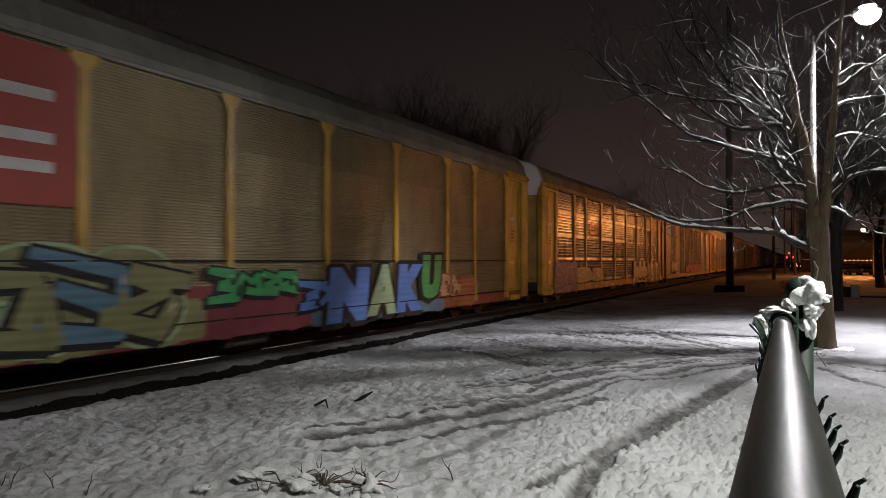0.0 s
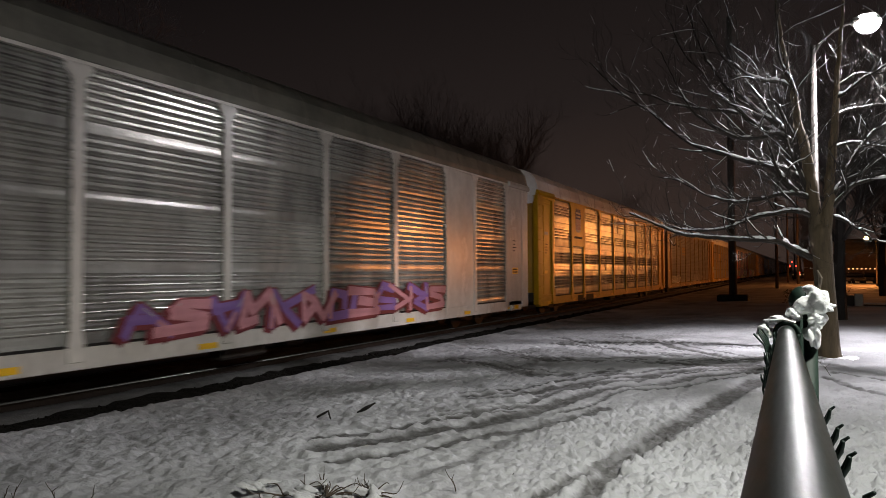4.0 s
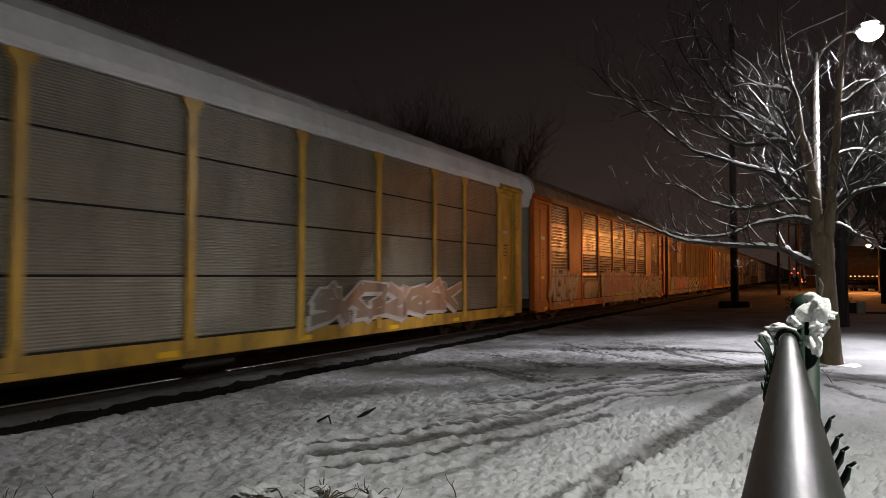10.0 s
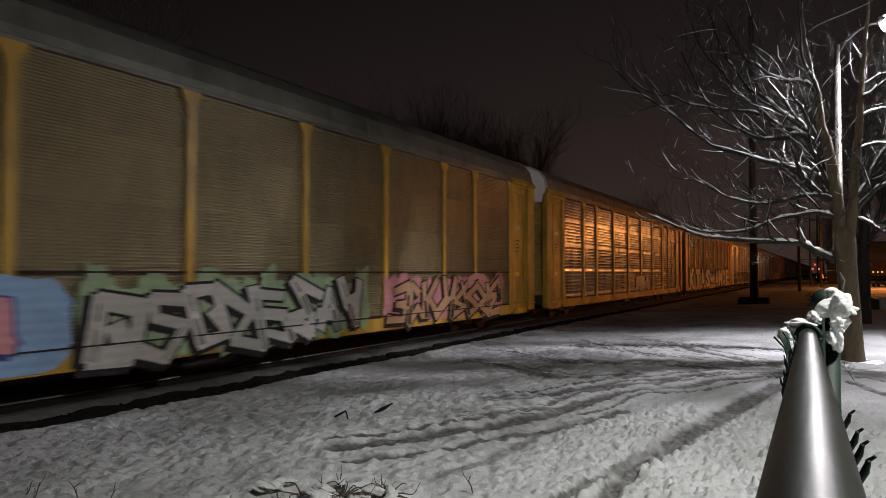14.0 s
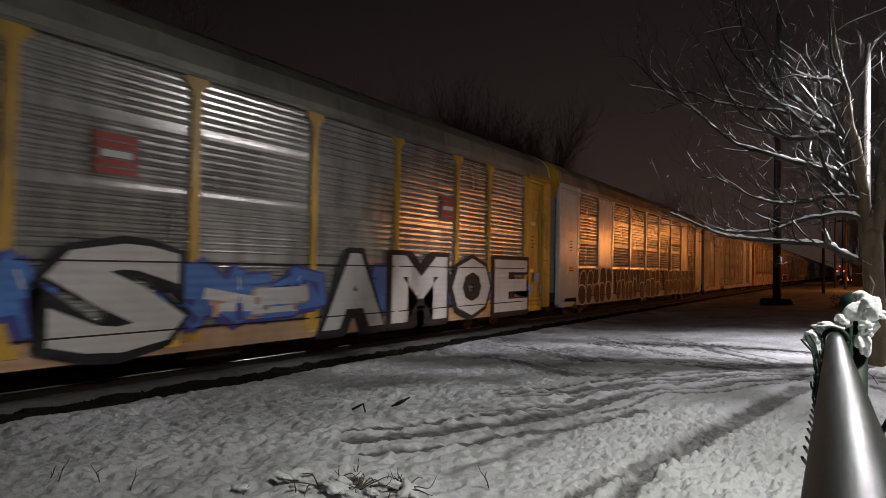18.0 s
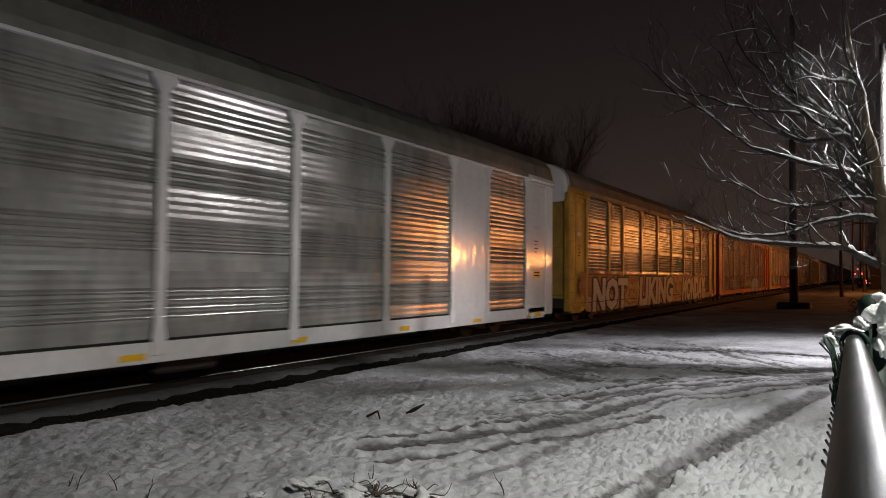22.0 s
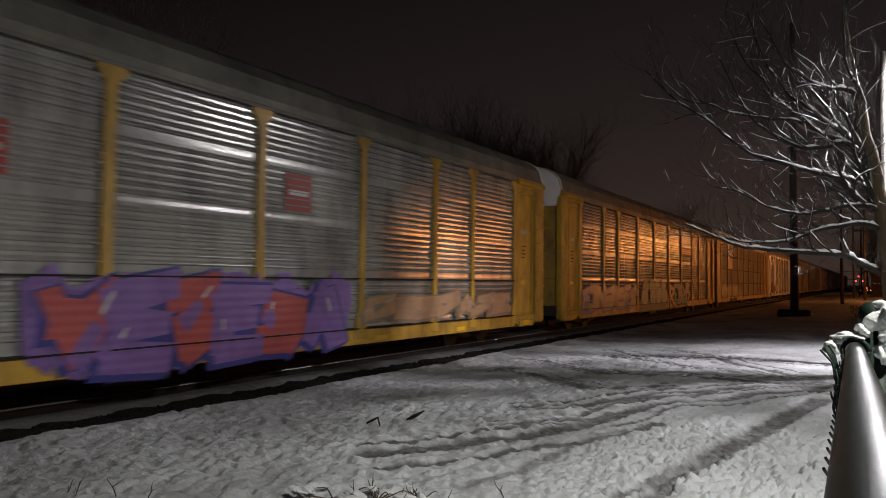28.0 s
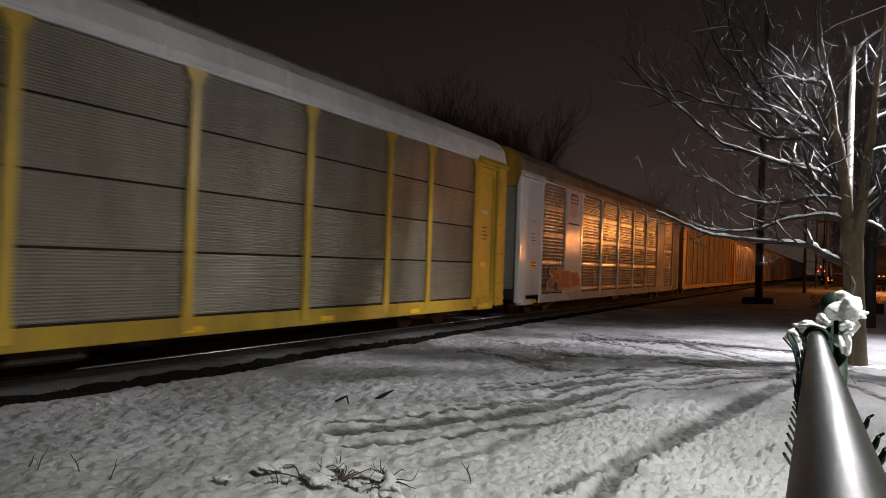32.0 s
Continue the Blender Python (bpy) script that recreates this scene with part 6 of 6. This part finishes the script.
def far_trees():
    kinds = [bare_tree(13, 21), bare_tree(11, 22), bare_tree(14, 23), bare_tree(14, 29, "frosted_twig")]
    spots = [(-30, 47, 0, 1.3), (-29, 52, 1, 1.55), (-31, 57, 2, 1.35), (-28, 61, 1, 1.6), (-30, 67, 0, 1.35), (-32, 75, 2, 1.2), (-34, 44, 1, 1.2), (-21, 13, 3, 1.0), (-24, 92, 1, 1.15), (-25, 98, 0, 0.95), (-22, 122, 2, 0.9), (-45, 30, 0, 1.1), (-40, 20, 1, 1.0), (5.2, 31, 1, 1.0), (7.5, 40, 2, 0.9), (4.6, 52, 0, 1.0), (9, 62, 1, 1.1), (1.12, 28, 0, 0.78), (1.6, 120, 2, 0.9), (4, 140, 0, 1.0), (-0.5, 180, 1, 1.0)]
    for x, y, k, s in spots:
        t = thing("bare_tree", "dark bare tree against the night sky", "tree", "bare trees round the line", (x, y, 0 if x > -9 else -0.2))
        t.scale = (s, s, s)
        t.rotation_euler = (0, 0, x * 1.7 + y)
        put("trunk", kinds[k][0], t)
        put("crown", kinds[k][1], t)


far_trees()


# ---- street lamps, poles, wires ----
def street_lamp(x, y, z_head, toward, glass, label, lamp_xyz, pole_mat="lamp_pole", pole_r=0.075, bulb=0.21):
    t = thing("street_lamp", label, "street lamp", "street lamps", (x, y, 0.0))
    lx, ly, lz = lamp_xyz[0] - x, lamp_xyz[1] - y, lamp_xyz[2]
    bm = tube(bmesh.new(), [(0, 0, 0), (0, 0, 0.4), (0, 0, 0.45), (0, 0, z_head)], [pole_r * 1.5, pole_r * 1.5, pole_r, pole_r * 0.8], 14)
    part("pole", bm, pole_mat, t, smooth=True)
    bm = tube(bmesh.new(), spline([(0, 0, z_head - 0.25), (lx * 0.2, ly * 0.2, z_head + 0.1), (lx * 0.55, ly * 0.55, lz + 0.22), (lx * 0.95, ly * 0.95, lz + 0.24)], 5), [0.03] * 16, 8)
    part("arm", bm, pole_mat, t, smooth=True)
    bm = box(lx - 0.32, lx + 0.22, ly - 0.16, ly + 0.16, lz + 0.2, lz + 0.32, 0.04)
    head = part("lamp_head", bm, pole_mat, t)
    bm = bmesh.new()
    r = bmesh.ops.create_uvsphere(bm, u_segments=20, v_segments=12, radius=bulb)
    for v in r["verts"]:
        v.co = Vector((lx + v.co.x * 1.2, ly + v.co.y, lz + 0.2 + min(v.co.z, 0.14) * 1.1))
    g = part("lamp_glass", bm, glass, head, "glowing lamp glass", smooth=True)
    g.visible_shadow = False
    return t


street_lamp(0.28, 17.35, 6.9, 1, "white_light", "pale metal street lamp with a bright white head", (WHITE_LAMP[0], WHITE_LAMP[1], WHITE_LAMP[2]))
street_lamp(4.0, 1.1, 7.0, 1, "white_light", "pale metal street lamp behind the fence", BACK_LAMP)
# the added lamp at the far end gets a post and head too
for q in SODIUM:
    street_lamp(q[0] + 0.9, q[1] + 0.2, q[2] - 0.1, 1, "sodium_light", "dark street lamp with an orange sodium head", q, "pole_wood", bulb=0.2)


def utility_pole(x, y, h, r=0.17, arms=(), footing=False):
    t = thing("utility_pole", "tall dark wooden utility pole beside the line", "utility pole", "utility poles", (x, y, -0.05))
    part("pole", tube(bmesh.new(), [(0, 0, -0.2), (0, 0, h * 0.5), (0.05, 0, h)], [r, r * 0.85, r * 0.65], 12), "pole_wood", t, smooth=True)
    for z in arms:
        part("crossarm", box(-1.25, 1.25, -0.06, 0.06, z - 0.06, z + 0.06, 0.01), "pole_wood", t)
        for k in (-1.1, -0.5, 0.5, 1.1):
            part("insulator", drum(bmesh.new(), (k, 0, z + 0.13), (0, 0, 1), 0.045, 0.14, 8), "wire", t)
    if footing:
        bm = box(-0.85, 0.85, -0.6, 0.6, 0.0, 0.42, 0.08)
        part("footing", bm, "black", t, "dark low footing round the pole")
    return t


utility_pole(-3.7, 43.5, 17, 0.23, footing=True)
for x, y, h, arms in ((-2.25, 72, 11.6, (10.6,)), (-1.9, 104, 12.2, (9.9, 11.4)), (-1.4, 138, 13.5, (11.2, 12.6)), (-0.6, 92, 12, (8.8,)), (-0.9, 172, 13, (10.5, 12))):
    utility_pole(x, y, h, 0.15, arms)

wires = thing("overhead_wires", "thin black wires strung between the utility poles", "wires")
for a, b, za, zb in (((-2.25, 72), (-1.9, 104), 10.7, 11.5), ((-1.9, 104), (-1.4, 138), 11.5, 12.7), ((-1.4, 138), (-0.9, 172), 12.7, 12.1)):
    for k in (-1.1, 1.1):
        pts = []
        for i in range(13):
            f = i / 12
            pts.append((a[0] + (b[0] - a[0]) * f + k, a[1] + (b[1] - a[1]) * f, za + (zb - za) * f - 1.1 * 4 * f * (1 - f) * 0.5))
        part("wire", tube(bmesh.new(), pts, [0.012] * 13, 4), "wire", wires)


# ---- the fence beside the camera ----
def fence():
    t = thing("chain_link_fence", "green chain-link fence with a bare galvanised top rail and snow", "fence")
    a, b = Vector((-0.003, 0.275, EYE - 0.086)), Vector((-0.036, 1.756, EYE - 0.148))
    d = (b - a).normalized()
    p0 = a - d * 0.9
    n = 40
    pts = [p0 + (b - p0) * k / (n - 1) for k in range(n)]
    part("top_rail", tube(bmesh.new(), pts, [0.0182] * n, 40), "galv", t, "bare galvanised steel tube", smooth=True)
    post = bmesh.new()
    tube(post, [(-0.001, 1.80, -0.1), (-0.001, 1.80, EYE - 0.075)], [0.028, 0.028], 20)
    po = part("post", post, "green_vinyl", t, "dark green coated end post", smooth=True)
    cap = bmesh.new()
    r = bmesh.ops.create_uvsphere(cap, u_segments=18, v_segments=10, radius=0.036)
    for v in r["verts"]:
        v.co = Vector((-0.004 + v.co.x * 0.8, 1.80 + v.co.y * 0.8, EYE - 0.075 + max(v.co.z, -0.012)))
    part("post_cap", cap, "green_vinyl", po, smooth=True)
    ring = bmesh.new()
    for y in (1.745, 1.765):
        c = b + d * (y - b.y)
        loop = [c + Vector((0.0245 * math.cos(2 * math.pi * k / 24), 0.004, 0.0245 * math.sin(2 * math.pi * k / 24))) for k in range(25)]
        tube(ring, loop, [0.0055] * 25, 6)
    part("rail_band", ring, "green_vinyl", t, smooth=True)
    # woven mesh below the rail: zigzag wires side by side, each one a bent strand
    strands = bmesh.new()
    pitch = 0.05
    for k in range(22):
        y = 0.66 + k * pitch
        f = (y - a.y) / (b.y - a.y)
        top = a.z + (b.z - a.z) * f - 0.014
        x = -0.025 - 0.033 * f
        pts = []
        for i in range(44):
            z = top - 0.035 - i * 0.035
            pts.append((x + (0.006 if i % 2 else -0.006), y + (0.028 if i % 2 else -0.028), z))
        tube(strands, pts, [0.0017] * 44, 4, cap=False)
    mesh_part = part("wire_mesh", strands, "green_vinyl", t, "dark green coated woven wire")
    rng = random.Random(8)
    for k in range(20):
        y = 0.74 + k * pitch + rng.uniform(-0.006, 0.006)
        f = (y - a.y) / (b.y - a.y)
        foot = Vector((-0.0215 - 0.033 * f, y, a.z + (b.z - a.z) * f - 0.05))
        tip = foot + Vector((-0.003 + rng.uniform(-0.006, 0.004), rng.uniform(-0.008, 0.008), 0.052 + rng.uniform(-0.008, 0.006)))
        twist = bmesh.new()
        for turn in (0.0, math.pi):
            tube(twist, [foot.lerp(tip, i / 9) + Vector((math.cos(i * 1.1 + turn), math.sin(i * 1.1 + turn), 0)) * 0.0017 for i in range(10)], [0.0013] * 9 + [0.0008], 5)
        part("wire_end", twist, "green_vinyl", t, smooth=True)
    for y in (0.30, 0.375, 0.415, 0.455, 0.53):
        f = (y - a.y) / (b.y - a.y)
        c = Vector((0.0135 - 0.033 * f, y, a.z + (b.z - a.z) * f))
        barbs = bmesh.new()
        tube(barbs, [c + Vector((-0.002, 0, -0.03)), c + Vector((0.004, 0.002, -0.006)), c + Vector((0.007, 0.004, 0.001)), c + Vector((0.0098, 0.001, 0.004))], [0.0012, 0.0014, 0.0011, 0.0008], 6)
        tube(barbs, [c + Vector((0.002, 0.003, -0.012)), c + Vector((0.006, -0.002, -0.003)), c + Vector((0.007, -0.006, 0.003))], [0.0014, 0.0014, 0.001], 6)
        part("wire_end", barbs, "green_vinyl", t, "twisted wire end beside the rail", smooth=True)
    for k in range(6):
        y = 1.42 + k * 0.055
        f = (y - a.y) / (b.y - a.y)
        c = Vector((-0.03 - 0.033 * f, y, a.z + (b.z - a.z) * f - 0.01))
        ends = bmesh.new()
        tube(ends, [c + Vector((0.0, 0, -0.05)), c + Vector((-0.012, 0.01, 0)), c + Vector((-0.022 - 0.01 * rng.random(), rng.uniform(-0.01, 0.02), 0.022))], [0.0019] * 3, 6)
        part("wire_end", ends, "green_vinyl", t, smooth=True)
    # snow piled on the post and band
    for x, y, z, rx, rz in ((0.014, 1.785, -0.080, 0.036, 0.037), (0.030, 1.79, -0.072, 0.022, 0.016), (0.014, 1.775, -0.146, 0.016, 0.03), (-0.046, 1.768, -0.118, 0.030, 0.010), (-0.080, 1.76, -0.146, 0.016, 0.016), (0.05, 1.79, -0.088, 0.014, 0.011), (-0.022, 1.775, -0.105, 0.018, 0.016), (0.022, 1.772, -0.118, 0.02, 0.018)):
        snow = bmesh.new()
        r = bmesh.ops.create_icosphere(snow, subdivisions=5, radius=1.0)
        for v in r["verts"]:
            o = v.co + Vector((x * 60, y * 9, z * 50))
            q = 1 + 0.7 * noise.noise(o * 1.0) + 0.3 * noise.noise(o * 1.9) + 0.05 * noise.noise(o * 6)
            v.co = Vector((x + v.co.x * rx * q, y + v.co.y * 0.026 * q, EYE + z + v.co.z * rz * q))
        part("snow_clump", snow, "lump", t, "white snow stuck on the post", smooth=True)
    leaf = bmesh.new()
    tube(leaf, [(0.03, 1.80, EYE - 0.05), (0.034, 1.80, EYE - 0.02), (0.028, 1.80, EYE - 0.002)], [0.004, 0.006, 0.003], 6)
    part("twig", leaf, "stalk", t)


fence()


# ---- weeds and twigs in the snow ----
def ground_z(x):
    return float(ground_height(np.array([x]))[0])


def weed(x, y, h, seed, lean=0.25, snow=False, name="weed_stalk", label="dry dark weed stalk standing out of the snow"):
    rng = random.Random(seed)
    t = thing(name, label, "weed", "weeds in the snow", (x, y, ground_z(x)))
    bm = bmesh.new()
    pts = [Vector((0, 0, -0.04))]
    d = Vector((rng.uniform(-lean, lean), rng.uniform(-lean, lean), 1)).normalized()
    for k in range(5):
        d = (d + Vector((rng.uniform(-0.25, 0.25), rng.uniform(-0.25, 0.25), 0))).normalized()
        pts.append(pts[-1] + d * h / 5)
    tube(bm, pts, [0.006, 0.006, 0.005, 0.004, 0.003, 0.002], 5)
    for k in (2, 3):
        tube(bm, [pts[k], pts[k] + Vector((rng.uniform(-1, 1), rng.uniform(-0.5, 0.5), 0.7)) * h * 0.25], [0.004, 0.002], 4)
    part("stalk", bm, "stalk", t)
    if snow:
        bm = bmesh.new()
        for k in range(3):
            r = bmesh.ops.create_icosphere(bm, subdivisions=2, radius=1.0)
            o = Vector((rng.uniform(-0.1, 0.1), rng.uniform(-0.06, 0.06), 0.012))
            w = rng.uniform(0.03, 0.07)
            for v in r["verts"]:
                q = 1 + 0.5 * noise.noise(v.co * 1.5 + o * 40)
                v.co = Vector((v.co.x * w * q, v.co.y * w * 0.7 * q, v.co.z * 0.022 * q)) + o
        part("snow_lump", bm, "ground_lump", t, smooth=True)


for k, (x, y, h, sn) in enumerate(((-3.55, 4.55, 0.26, True), (-3.68, 4.5, 0.2, True), (-3.2, 4.72, 0.24, True), (-3.05, 4.62, 0.12, True), (-2.52, 4.95, 0.3, False), (-2.75, 5.1, 0.1, False),
                                   (-5.25, 3.62, 0.2, False), (-5.55, 3.55, 0.24, False), (-2.3, 5.6, 0.1, False), (0.39, 13.1, 0.5, False), (-3.9, 4.2, 0.14, True), (-3.35, 4.3, 0.12, True),
                                   (-2.9, 4.3, 0.14, True), (-4.3, 4.0, 0.1, True), (-2.2, 4.35, 0.12, False), (-5.8, 3.3, 0.3, False), (-6.1, 3.4, 0.2, False), (-2.62, 4.3, 0.12, False))):
    weed(x, y, h, 40 + k, 0.45, sn)
for k, (x, y, a) in enumerate(((-5.2, 7.55, 0.6), (-5.56, 7.15, -0.4))):
    t = thing("fallen_stick", "short dark stick lying in the snow", "stick", "sticks", (x, y, ground_z(x)))
    part("stick", tube(bmesh.new(), [(-0.12, 0, 0.015), (-0.02, 0.02, 0.07), (0.06, 0.0, 0.11), (0.13, a * 0.1, 0.16 if k == 0 else 0.02)], [0.015, 0.026 if k == 0 else 0.015, 0.024 if k == 0 else 0.013, 0.01], 6), "black", t)
for k, (x, y, w) in enumerate(((-3.78, 4.33, 0.42), (-3.42, 4.42, 0.34), (-3.08, 4.5, 0.3))):
    t = thing("snowy_brush", "flattened brush twigs under small pillows of snow", "brush", "brush in the snow", (x, y, ground_z(x)))
    rng = random.Random(70 + k)
    for j in range(9):
        a = rng.uniform(0, 6.28)
        pts = spline([(0, 0, 0.02), (math.cos(a) * w * 0.4, math.sin(a) * 0.15, 0.07), (math.cos(a) * w * 0.8, math.sin(a) * 0.22, rng.uniform(0.0, 0.12)), (math.cos(a) * w * 1.0, math.sin(a) * 0.26, rng.uniform(0.0, 0.17))], 4)
        part("twig", tube(bmesh.new(), pts, [0.007 - 0.0004 * i for i in range(len(pts))], 5), "stalk", t)
    for j in range(6):
        bm = bmesh.new()
        r = bmesh.ops.create_icosphere(bm, subdivisions=3, radius=1.0)
        o = Vector((rng.uniform(-w, w), rng.uniform(-0.16, 0.16), rng.uniform(0.02, 0.07)))
        sx, sy, sz = rng.uniform(0.05, 0.13), rng.uniform(0.03, 0.06), rng.uniform(0.022, 0.04)
        turn = Euler((rng.uniform(-0.2, 0.2), rng.uniform(-0.35, 0.35), rng.uniform(-0.6, 0.6))).to_matrix()
        for v in r["verts"]:
            q = 1 + 0.5 * noise.noise(v.co * 1.6 + o * 31) + 0.2 * noise.noise(v.co * 4 + o * 17)
            v.co = turn @ Vector((v.co.x * sx * q, v.co.y * sy * q, max(v.co.z, -0.5) * sz * q)) + o
        part("snow_lump", bm, "ground_lump", t, smooth=True)


# ---- beyond the tree: low wall, road, lights ----
def far_side():
    w = tagged(new("low_wall"), "low dark retaining wall along the snowy lawn", "wall", kind="structure")
    part("wall", box(1.2, 2.14, 38.4, 38.8, -0.2, 0.55, 0.02), "brick_wall", w)
    part("kerb", box(2.51, 30, 38.4, 38.8, -0.2, 0.13, 0.02), "brick_wall", w)
    part("end_pillar", box(2.15, 2.5, 38.2, 38.7, -0.2, 0.66, 0.03), "concrete", w)
    hedge = thing("dark_hedge", "low dark winter hedge behind the lawn", "hedge", place=(0, 0, 0))
    bm = bmesh.new()
    rng = random.Random(4)
    for k in range(700):
        c = Vector((rng.uniform(-0.9, 2.0), rng.uniform(39.0, 40.2), rng.uniform(0.0, 0.75)))
        a = Vector((rng.uniform(-1, 1), rng.uniform(-1, 1), rng.uniform(0, 1))) * 0.16
        tube(bm, [c, c + a], [0.012, 0.004], 3, cap=False)
    tagged(part("hedge_branching", bm, "hedge", hedge), kind="stuff")
    lot = tagged(new("car_park"), "snow-dusted asphalt car park lit by sodium lamps", "car park", kind="structure")
    part("asphalt", box(2.7, 60, 41, 95, -0.1, 0.09), "lot", lot)
    for k, (x, y, warm) in enumerate(((4.5, 100, 1), (5.6, 100, 1), (6.9, 101, 1), (8.2, 100, 0), (9.6, 101, 1), (11, 100, 1))):
        t = thing("parked_car", "dark parked car at the far edge of the lot", "car", "parked cars", (x * 1.05, y, 0.0))
        part("body", box(-0.9, 0.9, -2.1, 2.1, 0.35, 0.85, 0.12), "car_paint", t)
        part("cabin", box(-0.78, 0.78, -1.2, 1.2, 0.85, 1.42, 0.18), "glass", t)
        for s in (-0.65, 0.65):
            part("headlight", drum(bmesh.new(), (s, -2.12, 0.68), (0, 1, 0), 0.06, 0.06, 10), "warm_light" if k == 3 else "glass", t)
            for y2 in (-1.3, 1.3):
                part("wheel", drum(bmesh.new(), (s * 1.25, y2, 0.32), (1, 0, 0), 0.32, 0.2, 16), "black", t)
    house = thing("brick_building", "dark low building with a row of lit windows", "building", place=(14, 118, 0))
    part("wall", box(-14, 16, 0, 12, -0.2, 4.2), "brick_wall", house)
    part("roof", prism(bmesh.new(), [(-0.4, 4.2), (12.4, 4.2), (6, 6.6)], "x", -14.4, 16.4), "roof_dark", house)
    for k in range(14):
        x = -8.7 + 0.55 * k + (1.6 if k > 8 else 0)
        part("window", box(x, x + 0.2, -0.03, 0.02, 1.8, 1.95), "warm_light" if k < 9 else "cool_light", house, "lit window")
    sig = thing("crossing_signal", "level crossing signal with red lamps in the distance", "signal", place=(-1.55, 128, 0))
    part("mast", tube(bmesh.new(), [(0, 0, 0), (0, 0, 3.6)], [0.07, 0.06], 10), "lamp_pole", sig)
    for x, z in ((-0.5, 2.4), (0.5, 2.4), (0.9, 1.3), (-0.1, 3.1)):
        part("signal_lamp", drum(bmesh.new(), (x, -0.05, z), (0, 1, 0), 0.16, 0.1, 12), "red_light", sig)
    for k, (x, y, z) in enumerate(((-1.2, 150, 1.2), (-0.4, 150, 1.3), (0.6, 150, 1.1), (0.1, 160, 2.4), (1.9, 150, 1.2))):
        t = thing("distant_car", "distant car with its lights on at the crossing", "car", "distant cars", (x, y, 0.0))
        part("body", box(-0.85, 0.85, 0.0, 4.0, -0.1, 1.3, 0.2), "car_paint", t)
        for s in (-0.6, 0.6):
            part("tail_lamp", drum(bmesh.new(), (s, -0.02, 0.8), (0, 1, 0), 0.11, 0.06, 10), "red_light" if k % 2 else "warm_light", t)


M["lot"] = surface("snowy_asphalt", (0.5, 0.5, 0.5), 0.7, stain=(0.08, 0.075, 0.07), amount=0.85, scale=0.25, bump=0.3)
far_side()

motions()
